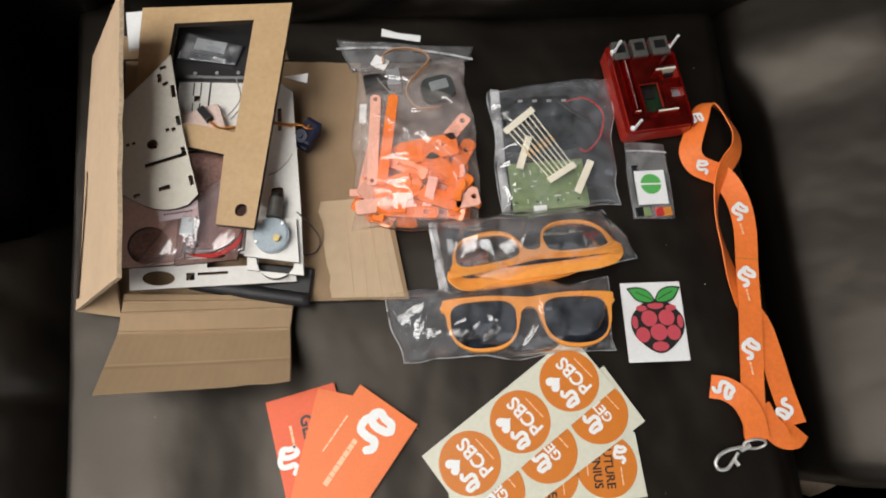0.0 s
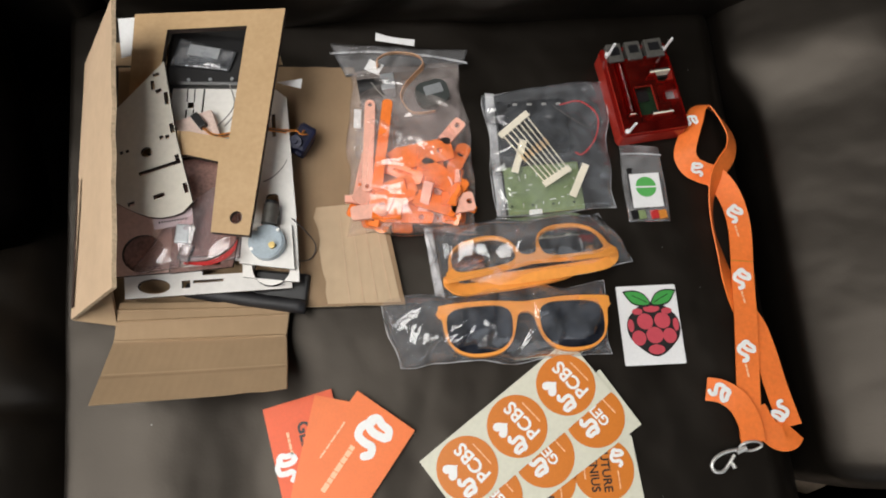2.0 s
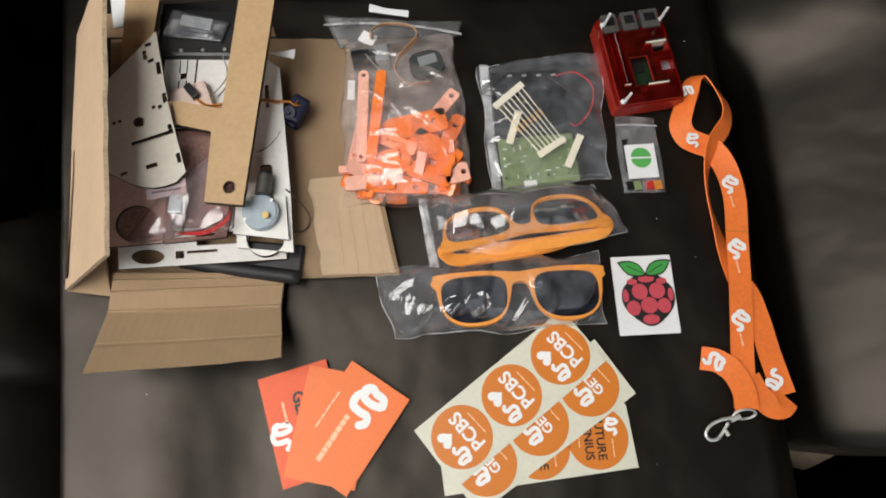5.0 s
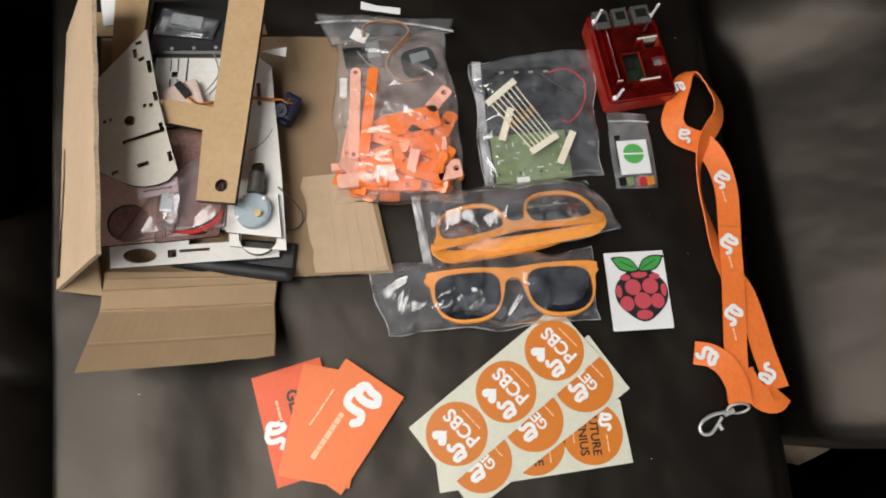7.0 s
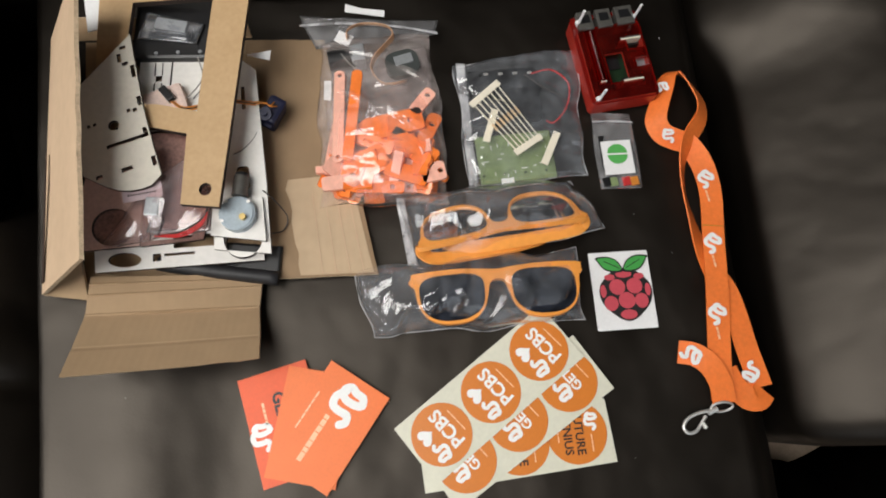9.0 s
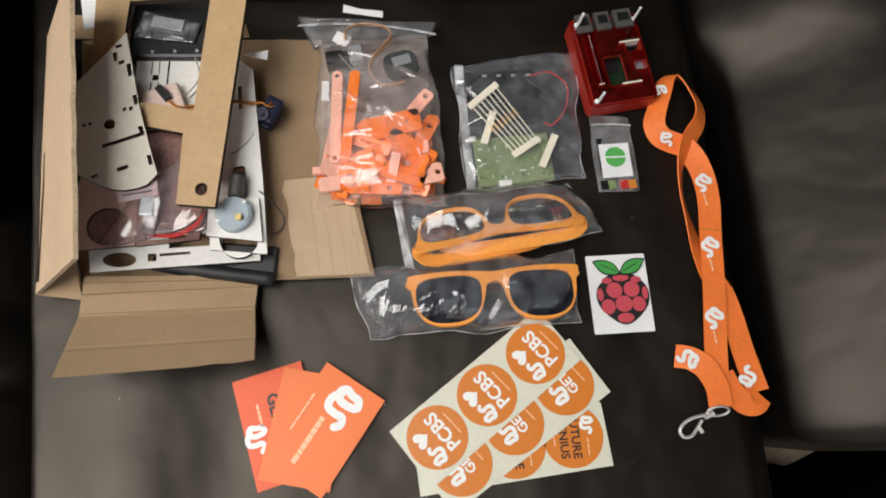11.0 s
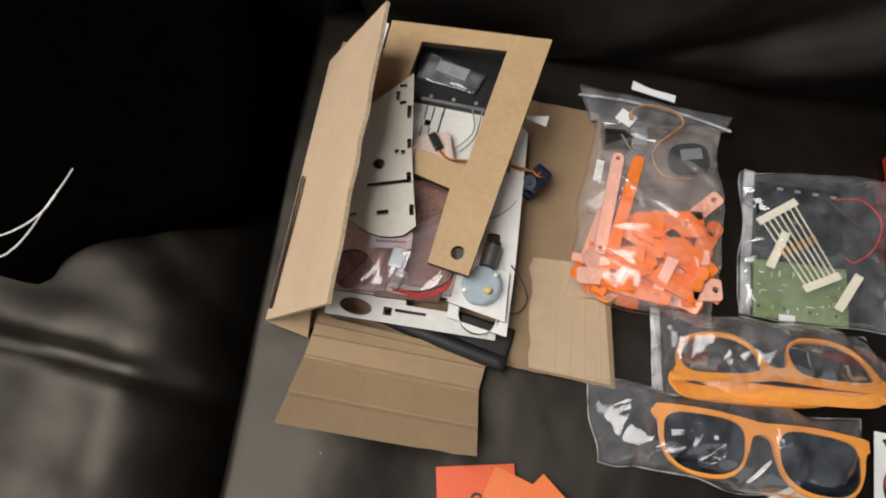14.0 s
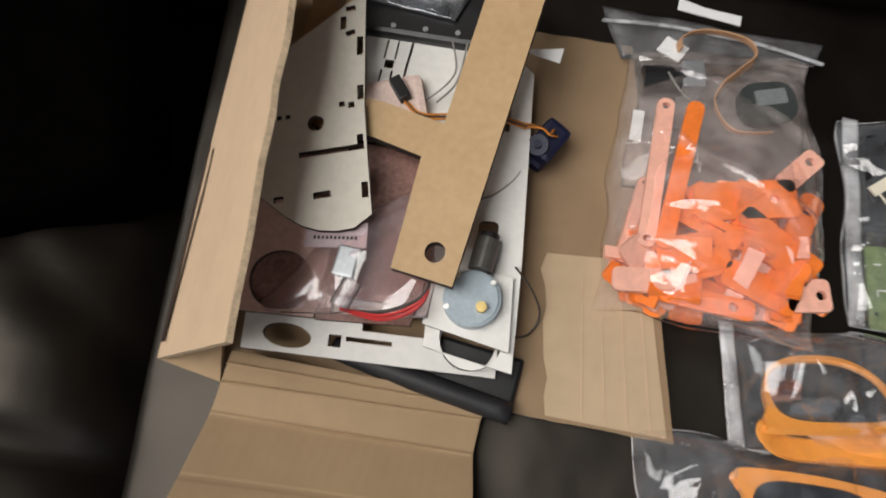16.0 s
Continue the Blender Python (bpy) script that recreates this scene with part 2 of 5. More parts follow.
def solo(name, bm, material, label, category, group="", kind="", smooth=False):
    return tagged(mesh_ob(name, bm, material, smooth), label, category, group, kind)


def circle(cx, cy, r, n=28, ry=None, a=0.0):
    ry = r if ry is None else ry
    c, s = math.cos(a), math.sin(a)
    out = []
    for i in range(n):
        x, y = r * math.cos(2 * math.pi * i / n), ry * math.sin(2 * math.pi * i / n)
        out.append((cx + c * x - s * y, cy + s * x + c * y))
    return out


def rect(cx, cy, w, h, a=0.0, r=0.0):
    """A turned rectangle (degrees), with rounded corners where r is given."""
    c, s = math.cos(radians(a)), math.sin(radians(a))
    pts = []
    if r:
        for k, (sx, sy) in enumerate(((1, 1), (-1, 1), (-1, -1), (1, -1))):
            for j in range(5):
                t = math.pi / 2 * (k + j / 4)
                pts.append((sx * (w / 2 - r) + r * math.cos(t), sy * (h / 2 - r) + r * math.sin(t)))
    else:
        pts = [(w / 2, h / 2), (-w / 2, h / 2), (-w / 2, -h / 2), (w / 2, -h / 2)]
    return [(cx + c * x - s * y, cy + s * x + c * y) for x, y in pts]


def plate(outline, holes=(), z=0.0, thick=0.003, place=None, bm=None, side=1, bevel=0.0):
    """A flat board with real cut-outs. z: underside height, or a function of (x, y). place: maps (x, y, z) to the world."""
    own = bmesh.new()
    edges = []
    for loop in (outline, *holes):
        vs = [own.verts.new((x, y, 0)) for x, y in loop]
        edges += [own.edges.new((vs[i], vs[(i + 1) % len(vs)])) for i in range(len(vs))]
    bmesh.ops.triangle_fill(own, use_beauty=True, use_dissolve=False, edges=edges, normal=(0, 0, 1))
    faces = own.faces[:]
    for f in faces:
        f.normal_update()
        if f.normal.z < 0:
            f.normal_flip()
    ret = bmesh.ops.extrude_face_region(own, geom=faces)
    for v in [g for g in ret["geom"] if isinstance(g, bmesh.types.BMVert)]:
        v.co.z += thick
    own.normal_update()
    for f in own.faces:
        if abs(f.normal.z) < 0.5:
            f.material_index = side
    for v in own.verts:
        x, y, w = v.co
        if place:
            v.co = Vector(place(x, y, w))
        else:
            v.co.z = w + (z(x, y) if callable(z) else z)
    if bm is None:
        return own
    join(bm, own)
    return bm


def join(bm, other):
    me = bpy.data.meshes.new("tmp")
    other.to_mesh(me)
    other.free()
    bm.from_mesh(me)
    bpy.data.meshes.remove(me)
    return bm


def block(cx, cy, z0, w, d, h, a=0.0, bevel=0.0, tilt=(0, 0)):
    bm = bmesh.new()
    bmesh.ops.create_cube(bm, size=1.0)
    bmesh.ops.scale(bm, vec=(w, d, h), verts=bm.verts)
    if bevel:
        bmesh.ops.bevel(bm, geom=bm.edges[:], offset=bevel, segments=2, affect="EDGES", profile=0.6)
    bm.transform(pose(cx, cy, z0 + h / 2, tilt[0], tilt[1], a))
    return bm


def smooth_line(pts, per=8, closed=False):
    """Catmull-Rom through the points, any number of values each."""
    p = [np.array(q, float) for q in pts]
    n = len(p)
    out = []
    for i in range(n if closed else n - 1):
        a, b, c, d = (p[(i - 1) % n], p[i], p[(i + 1) % n], p[(i + 2) % n]) if closed else (p[max(i - 1, 0)], p[i], p[i + 1], p[min(i + 2, n - 1)])
        for k in range(per):
            t = k / per
            out.append(0.5 * (2 * b + (c - a) * t + (2 * a - 5 * b + 4 * c - d) * t * t + (3 * b - a - 3 * c + d) * t ** 3))
    if not closed:
        out.append(p[-1])
    return out


def tube(pts, r, n=8, per=6, closed=False, bm=None):
    """A round cable along a smooth line."""
    line = [Vector(q[:3]) for q in smooth_line(pts, per, closed)]
    bm = bm or bmesh.new()
    rings = []
    m = len(line)
    for i, c in enumerate(line):
        a, b = (line[(i - 1) % m], line[(i + 1) % m]) if closed else (line[max(i - 1, 0)], line[min(i + 1, m - 1)])
        t = (b - a).normalized()
        u = t.cross(Vector((0.13, 0.21, 0.97))).normalized()
        v = t.cross(u)
        rings.append([bm.verts.new(c + r * (math.cos(2 * math.pi * k / n) * u + math.sin(2 * math.pi * k / n) * v)) for k in range(n)])
    for i in range(m if closed else m - 1):
        a, b = rings[i], rings[(i + 1) % m]
        for k in range(n):
            bm.faces.new((a[k], a[(k + 1) % n], b[(k + 1) % n], b[k]))
    if not closed:
        bm.faces.new(rings[0])
        bm.faces.new(rings[-1])
    return bm


def stroke(pts, width, z, place, per=8, thick=0.00025, bm=None):
    """A flat inked stroke with round ends."""
    line = [Vector((q[0], q[1])) for q in smooth_line(pts, per)]
    left, right = [], []
    for i, c in enumerate(line):
        t = (line[min(i + 1, len(line) - 1)] - line[max(i - 1, 0)]).normalized()
        nrm = Vector((-t.y, t.x)) * width / 2
        left.append(c + nrm)
        right.append(c - nrm)
    bm = bm or bmesh.new()
    vs = [(bm.verts.new(place(a.x, a.y, z)), bm.verts.new(place(b.x, b.y, z))) for a, b in zip(left, right)]
    for a, b in zip(vs, vs[1:]):
        bm.faces.new((a[0], a[1], b[1], b[0]))
    for k, c in ((0, line[0]), (1, line[-1])):
        ring = [bm.verts.new(place(c.x + width / 2 * math.cos(q * math.pi / 6), c.y + width / 2 * math.sin(q * math.pi / 6), z + 0.00002 * (k + 1))) for q in range(12)]
        bm.faces.new(ring)
    return bm


def frame_at(cx, cy, z, a, s=1.0):
    """Maps a small drawing into the world: turned by a degrees about its middle, s metres a unit."""
    c, q = math.cos(radians(a)), math.sin(radians(a))
    return lambda x, y, w=0.0: Vector((cx + s * (c * x - q * y), cy + s * (q * x + c * y), z + w))


def worm(place, bm=None):
    """The white curled mark: a plain looped shape."""
    bm = stroke([(0.36, -0.02), (0.38, 0.16), (0.22, 0.30), (0.10, 0.46), (-0.08, 0.42), (-0.10, 0.22), (0.06, 0.06), (0.28, -0.04)], 0.21, 0.0, place, bm=bm)
    stroke([(-0.04, 0.38), (-0.30, 0.28), (-0.40, 0.06), (-0.24, -0.12), (-0.06, -0.24), (-0.10, -0.42), (-0.26, -0.46)], 0.21, 0.00004, place, bm=bm)
    return bm


def mark(place, mx, my, size):
    """The curled mark in its turn to the reading direction."""
    c, q = math.cos(radians(125.5)), math.sin(radians(125.5))
    return worm(lambda x, y, w: place(mx + size * (c * x - q * y), my + size * (q * x + c * y), w))


def flat(outline, place, z=0.0):
    bm = bmesh.new()
    bm.faces.new([bm.verts.new(place(x, y, z)) for x, y in outline])
    return bm


def words(body, place, size, bold=0.0):
    """Flat lettering in the built-in font, centred on its place."""
    cu = bpy.data.curves.new("lettering", "FONT")
    cu.body, cu.size, cu.align_x, cu.align_y, cu.offset = body, size, "CENTER", "CENTER", bold
    cu.resolution_u = 3
    ob = bpy.data.objects.new("lettering", cu)
    scene.collection.objects.link(ob)
    bpy.context.view_layer.update()
    me = bpy.data.meshes.new_from_object(ob.evaluated_get(bpy.context.evaluated_depsgraph_get()))
    bm = bmesh.new()
    bm.from_mesh(me)
    bpy.data.objects.remove(ob)
    bpy.data.curves.remove(cu)
    bpy.data.meshes.remove(me)
    for v in bm.verts:
        v.co = place(v.co.x, v.co.y, 0.0)
    return bm


def clamp(x):
    return max(0.0, min(1.0, x))


def ease(x):
    x = clamp(x)
    return x * x * (3 - 2 * x)


def facets(x, y, seed, size):
    """Height of a crumpled sheet: flat facets of random tilt that meet in straight creases, -1 to 1."""
    ca, sa = math.cos(seed * 1.3), math.sin(seed * 1.3)
    q = Vector(((x * ca + y * sa) / size, (y * ca - x * sa) / (size * 2.2), seed * 0.6))
    dist, near = noise.voronoi(q)
    tilt = [noise.noise_vector(c * 7.3) for c in near[:2]]
    h = [t.dot(q - c) * 1.6 + 0.5 * t.z for t, c in zip(tilt, near)]
    f = ease(0.5 + (dist[1] - dist[0]) * 3.0)
    return h[0] * f + h[1] * (1 - f)


def wobble(x, y, seed, crumple):
    """Uneven outline of a crumpled sheet."""
    q = Vector((x * 32 + seed, y * 32 + seed * 1.7, seed * 0.6))
    return Vector((noise.noise(q + Vector((9, 3, 1))), noise.noise(q + Vector((2, 7, 5))), 0)) * crumple


def pouch(corners, height, nu=60, nv=60, z=0.001, crumple=0.0025, seed=0.0, power=0.45, under=0.0004, lift=None):
    """A closed clear bag: a crumpled bulging top sheet over a flat under sheet. corners: lower left, lower right, upper right, upper left."""
    bm = bmesh.new()
    a, b, c, d = [Vector((*q, 0)) for q in corners]
    top, low = [], []
    for j in range(nv + 1):
        for i in range(nu + 1):
            u, v = i / nu, j / nv
            p = (a * (1 - u) + b * u) * (1 - v) + (d * (1 - u) + c * u) * v
            edge = (max(0, math.sin(math.pi * u)) * max(0, math.sin(math.pi * v))) ** power
            fold = facets(p.x, p.y, seed, 0.021) + 0.22 * facets(p.x, p.y, seed + 5.0, 0.010)
            wob = wobble(p.x, p.y, seed, crumple)
            extra = lift(u, v) if lift else 0.0
            h = height * edge + crumple * fold * min(1, 0.35 + edge) + extra
            top.append(bm.verts.new((p.x + wob.x, p.y + wob.y, z + max(h, under * 2))))
            low.append(bm.verts.new((p.x + wob.x, p.y + wob.y, z)))
    k = nu + 1
    for j in range(nv):
        for i in range(nu):
            s = j * k + i
            bm.faces.new((top[s], top[s + 1], top[s + k + 1], top[s + k]))
            bm.faces.new((low[s], low[s + k], low[s + k + 1], low[s + 1]))
    for i in range(nu):
        for s in (i, nv * k + i):
            bm.faces.new((low[s], low[s + 1], top[s + 1], top[s]))
    for j in range(nv):
        for s in (j * k, j * k + nu):
            bm.faces.new((low[s], low[s + k], top[s + k], top[s]))
    return bm


def film_part(bm, material, parent, smooth=True):
    """The clear skin of a bag, which lets the daylight through."""
    ob = part("film", bm, material, parent, smooth=smooth)
    ob.visible_shadow = False
    return ob


def rim_glint(corners, z, parent, seed, crumple, r=0.00045):
    """A bag's rim as a milky tube; its edge highlights are put into the colour."""
    n = len(corners)
    for k in range(n):
        a, b = Vector((*corners[k], 0)), Vector((*corners[(k + 1) % n], 0))
        pts = []
        for i in range(13):
            p = a.lerp(b, i / 12)
            p += wobble(p.x, p.y, seed, crumple)
            pts.append((p.x, p.y, z + 0.0008 * (1 + noise.noise(Vector((i * 0.6, b.x * 50, 2))))))
        part("bright_rim", tube(pts, r, 5, 2), M_ZIP, parent)


# ---- room ----
ROOM_X0, ROOM_X1, ROOM_Y0, ROOM_Y1, FLOOR_Z, CEIL_Z = -2.3, 2.2, FRONT_Y, 0.75, -0.43, TOP_Z
bm = plate(rect((ROOM_X0 + ROOM_X1) / 2, (ROOM_Y0 + ROOM_Y1) / 2, ROOM_X1 - ROOM_X0 + 0.3, ROOM_Y1 - ROOM_Y0 + 0.3), (), FLOOR_Z - 0.1, 0.1)
solo("floor", bm, [M_CARPET, M_CARPET], "beige short-pile carpet under the sofa", "floor", kind="structure")
# Ceiling and walls stay out of view; added to hold back stray light.
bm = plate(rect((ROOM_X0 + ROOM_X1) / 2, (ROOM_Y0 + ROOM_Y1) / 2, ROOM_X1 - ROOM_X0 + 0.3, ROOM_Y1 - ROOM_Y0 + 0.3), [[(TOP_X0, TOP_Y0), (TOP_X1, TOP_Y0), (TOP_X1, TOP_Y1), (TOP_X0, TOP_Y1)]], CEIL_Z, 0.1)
solo("ceiling", bm, [M_CEIL, M_CEIL], "unseen near-black ceiling with an opening for the roof lamp", "ceiling", kind="structure")
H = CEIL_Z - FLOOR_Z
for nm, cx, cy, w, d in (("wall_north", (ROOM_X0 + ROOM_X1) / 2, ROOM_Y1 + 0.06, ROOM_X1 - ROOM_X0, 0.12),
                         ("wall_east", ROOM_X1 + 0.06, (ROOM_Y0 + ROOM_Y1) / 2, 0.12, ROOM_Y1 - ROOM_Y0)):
    solo(nm, block(cx, cy, FLOOR_Z, w, d, H), M_WALL, "plain unseen near-black wall", "wall", kind="structure")
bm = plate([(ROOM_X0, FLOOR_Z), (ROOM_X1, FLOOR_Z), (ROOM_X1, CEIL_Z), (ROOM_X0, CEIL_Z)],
           [[(FRONT_X0, FRONT_Z0), (FRONT_X1, FRONT_Z0), (FRONT_X1, FRONT_Z1), (FRONT_X0, FRONT_Z1)]], 0, 0.12, place=lambda x, y, w: (x, ROOM_Y0 - w, y))
solo("wall_south", bm, [M_WALL, M_WALL], "unseen near-black wall with an opening for the front lamp", "wall", kind="structure")



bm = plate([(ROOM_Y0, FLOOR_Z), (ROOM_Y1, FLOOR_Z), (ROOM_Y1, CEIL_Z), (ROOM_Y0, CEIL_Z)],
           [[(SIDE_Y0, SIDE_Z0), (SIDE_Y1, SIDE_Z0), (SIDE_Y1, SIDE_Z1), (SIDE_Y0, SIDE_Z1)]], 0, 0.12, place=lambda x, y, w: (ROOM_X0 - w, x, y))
solo("wall_west", bm, [M_WALL, M_WALL], "unseen near-black wall with an opening for the side lamp", "wall", kind="structure")

# ---- sofa ----
sofa = thing("sofa", "dark brown-black leather sofa with soft creased cushions", "sofa", (0, 0, FLOOR_Z))


def seat_left(y):
    return -0.292 - 0.11 * y


def seat_z(x, y):
    """Top of the seat: a little higher towards its outer side, with shallow waves."""
    crown = 0.016 * ease((-0.13 - x) / 0.10)
    wave = 0.0018 * noise.noise(Vector((x * 8, y * 8, 0.3))) + 0.0011 * noise.noise(Vector((x * 21, y * 21, 2.3)))
    return crown + wave - 0.0028 - 0.022 * ease((x - 0.262) / 0.035)


def cushion(x0, x1, y0, y1, top, r, nx, ny, depth, wrinkle=None, r_left=None):
    """A padded cushion: a sheet that rolls over at its edges, x0 and x1 may depend on y."""
    bm = bmesh.new()
    rows = []
    for j in range(ny + 1):
        v = -0.06 + 1.12 * j / ny
        row = []
        for i in range(nx + 1):
            u = -0.08 + 1.16 * i / nx
            yy = y0 + (y1 - y0) * clamp(v)
            xa, xb = x0(yy), x1(yy)
            xx = xa + (xb - xa) * clamp(u)
            dx, dy = min(xx - xa, xb - xx), min(yy - y0, y1 - yy)
            z = top(xx, yy)
            for d, q in ((dx, r_left if r_left and xx - xa < xb - xx else r), (dy, r)):
                if d < q:
                    z -= q * (1 - math.sqrt(max(0, 1 - (1 - d / q) ** 2)))
            over = max(0, -u, u - 1) / 0.08 + max(0, -v, v - 1) / 0.06
            if wrinkle:
                z += wrinkle(xx, yy)
            row.append(bm.verts.new((xx, yy, z - min(1, over) * depth)))
        rows.append(row)
    for j in range(ny):
        for i in range(nx):
            bm.faces.new((rows[j][i], rows[j][i + 1], rows[j + 1][i + 1], rows[j + 1][i]))
    return bm


def seat_right(y):
    return 0.296 - 0.02 * (y - 0.05)


part("seat_cushion", cushion(seat_left, seat_right, -0.36, 0.325, seat_z, 0.026, 160, 130, 0.12, None, 0.007), M_SEAT, sofa, smooth=True)


def left_wrinkle(x, y):
    """Soft folds that run across the neighbouring cushion."""
    z = 0.0
    for cy, slope, wid, amp in ((-0.041, -0.03, 0.009, -0.007), (-0.018, -0.03, 0.024, 0.006), (0.030, -0.45, 0.026, 0.004), (0.060, -0.6, 0.014, -0.003), (-0.16, -0.3, 0.04, -0.003)):
        d = y - cy - slope * (x + 0.4) - 0.008 * math.sin(11 * x)
        z += amp * math.exp(-(d / wid) ** 2) * ease((x + 0.95) / 0.2)
    return z + 0.005 * noise.noise(Vector((x * 7, y * 11, 4.0))) + 0.0025 * noise.noise(Vector((x * 19, y * 23, 1.0)))


def left_top(x, y):
    """The neighbouring cushion falls off towards the back and towards the seam."""
    return 0.004 - 0.075 * ease((y - 0.02) / 0.24) - 0.040 * ease((x + 0.40 + 0.11 * y) / 0.10)


part("seat_cushion", cushion(lambda y: -0.98, lambda y: seat_left(y) - 0.012, -0.38, 0.325, left_top, 0.05, 130, 130, 0.12, left_wrinkle), M_SEAT, sofa, smooth=True)


def padded(profile, x0, x1, n=60, amp=0.006, seed=0.0, along="x"):
    """A padded length: a smooth profile of (across, height) swept along x or y, with soft lumps and rounded ends."""
    line = smooth_line(profile, 8)
    bm = bmesh.new()
    rows = []
    for i in range(n + 1):
        t = i / n
        s = x0 + (x1 - x0) * t
        e = math.sqrt(max(0.0, 1 - (1 - clamp(min(t, 1 - t) * (abs(x1 - x0)) / 0.03)) ** 2))
        row = []
        cxx = sum(q[0] for q in line) / len(line)
        czz = sum(q[1] for q in line) / len(line)
        for q in line:
            k = 0.82 + 0.18 * e
            a, z = cxx + (q[0] - cxx) * k, czz + (q[1] - czz) * k
            w = amp * noise.noise(Vector((s * 5 + seed, a * 6, z * 6)))
            row.append(bm.verts.new((s, a - w, z + w) if along == "x" else (a - w, s, z + w)))
        rows.append(row)
    for a, b in zip(rows, rows[1:]):
        for k in range(len(line) - 1):
            bm.faces.new((a[k], a[k + 1], b[k + 1], b[k]))
    bm.faces.new(rows[0])
    bm.faces.new(rows[-1])
    return bm


BACK = [(0.335, -0.14), (0.312, -0.04), (0.300, 0.015), (0.306, 0.07), (0.340, 0.19), (0.40, 0.36), (0.47, 0.45), (0.56, 0.42), (0.60, 0.25), (0.60, -0.2)]
def creased(bm, folds):
    """Presses soft diagonal creases into a backrest: x at the seat line, slope, width, depth."""
    for v in bm.verts:
        for cx, slope, wid, amp in folds:
            d = v.co.x - cx - slope * (v.co.z - 0.05) - 0.02 * math.sin(14 * v.co.z)
            k = 0.6 * amp * math.exp(-(d / wid) ** 2) * ease((v.co.z + 0.02) / 0.06)
            v.co.y -= k
            v.co.z += 0.5 * k
    return bm


part("backrest", creased(padded(BACK, -0.29, 0.36, 90, 0.012, 1.0), ((-0.06, 1.1, 0.03, 0.014), (0.02, 1.6, 0.022, -0.012), (0.10, 1.4, 0.04, 0.016), (0.20, 0.9, 0.025, -0.010), (0.02, -0.9, 0.03, 0.008))), M_SEAT, sofa, smooth=True)
part("backrest", padded(BACK, -0.98, -0.295, 60, 0.008, 5.0), M_SEAT, sofa, smooth=True)
ARM = [(0.308, -0.16), (0.303, -0.06), (0.302, -0.016), (0.309, 0.006), (0.345, 0.034), (0.41, 0.078), (0.48, 0.096), (0.55, 0.07), (0.57, -0.05), (0.57, -0.36)]
bm = padded(ARM, -0.125, 0.50, 60, 0.004, 2.0, along="y")
for v in bm.verts:
    v.co.x -= 0.022 * ease((v.co.y - 0.19) / 0.07) * ease((0.45 - v.co.x) / 0.1)
part("armrest", bm, M_SEAT, sofa, smooth=True)
part("base", block(-0.33, 0.10, FLOOR_Z, 1.28, 0.90, 0.33, 0, 0.02), M_SEAT, sofa)

# ---- cardboard box ----
box = thing("cardboard_box", "opened brown corrugated cardboard box with its flaps folded out", "box", (-0.2, 0.14, 0.016))


def quad(a, b, c, d, lean=(0, 0, 1), bow=0.0):
    """Maps a unit square with thickness onto four corners a, b (at v=0), d, c (at v=1); bow bends the middle."""
    a, b, c, d = [Vector(q) for q in (a, b, c, d)]
    up = (b - a).cross(d - a).normalized()

    def place(u, v, w):
        p = (a * (1 - u) + b * u) * (1 - v) + (d * (1 - u) + c * u) * v
        return p + up * (w + bow * math.sin(math.pi * clamp(u)) * math.sin(math.pi * clamp(v)))
    return place


def grid_outline(n=24, rag=0.0, seed=0.0, sides=(1, 1, 1, 1)):
    """The unit square's outline in small steps, each side a little uneven where asked."""
    out = []
    for k in range(4):
        for i in range(n):
            t = i / n
            o = rag * sides[k] * noise.noise(Vector((t * 9 + seed, k * 3.1, seed))) * math.sin(math.pi * t) ** 0.5
            out.append([(t, -o), (1 + o, t), (1 - t, 1 + o), (-o, 1 - t)][k])
    return out


BASE = quad((-0.252, 0.026, 0.0165), (-0.108, 0.030, 0.003), (-0.128, 0.252, 0.003), (-0.270, 0.246, 0.0165))
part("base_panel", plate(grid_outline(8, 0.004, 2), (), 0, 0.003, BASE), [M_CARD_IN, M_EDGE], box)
WALL = quad((-0.291, 0.244, 0.028), (-0.2765, 0.022, 0.026), (-0.2160, 0.0310, 0.090), (-0.2285, 0.245, 0.112), bow=0.004)
part("side_panel", plate(grid_outline(40, 0.012, 5, (0, 0.2, 3, 0.4)), (), 0, 0.003, WALL), [M_CARD, M_EDGE], box, "tan panel leaning inwards with a torn upper edge")
# Dark strip stands for the slot's shaded inside; no hole is cut.
part("slot_shade", plate([(0.50, 0.095), (0.965, 0.045), (0.965, 0.095), (0.50, 0.145)], (), 0, 0.0008, lambda u, v, w: WALL(u, v, w + 0.0036)), [M_CHAR, M_CHAR], box, "slot along the fold, its shaded inside laid on as a dark strip")
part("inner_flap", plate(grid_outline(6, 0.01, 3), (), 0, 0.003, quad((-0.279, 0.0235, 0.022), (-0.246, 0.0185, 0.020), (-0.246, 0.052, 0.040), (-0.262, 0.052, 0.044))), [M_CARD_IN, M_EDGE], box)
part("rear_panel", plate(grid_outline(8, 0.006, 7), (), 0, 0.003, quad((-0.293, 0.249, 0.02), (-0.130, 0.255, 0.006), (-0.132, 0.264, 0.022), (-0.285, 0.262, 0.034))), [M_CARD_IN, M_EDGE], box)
FL = quad((-0.135, 0.030, 0.0045), (-0.023, 0.030, 0.0025), (-0.066, 0.250, 0.0025), (-0.135, 0.251, 0.0045))
part("side_flap", plate(grid_outline(16, 0.006, 9), (), 0, 0.003, FL), [M_CARD_DARK, M_EDGE], box, "flat flap lying on the leather")


torn = [(0.44 + 0.03 * noise.noise(Vector((k * 0.7, 5, 1))) - 0.006 * k, 0.008 + 0.042 * k) for k in range(10)]
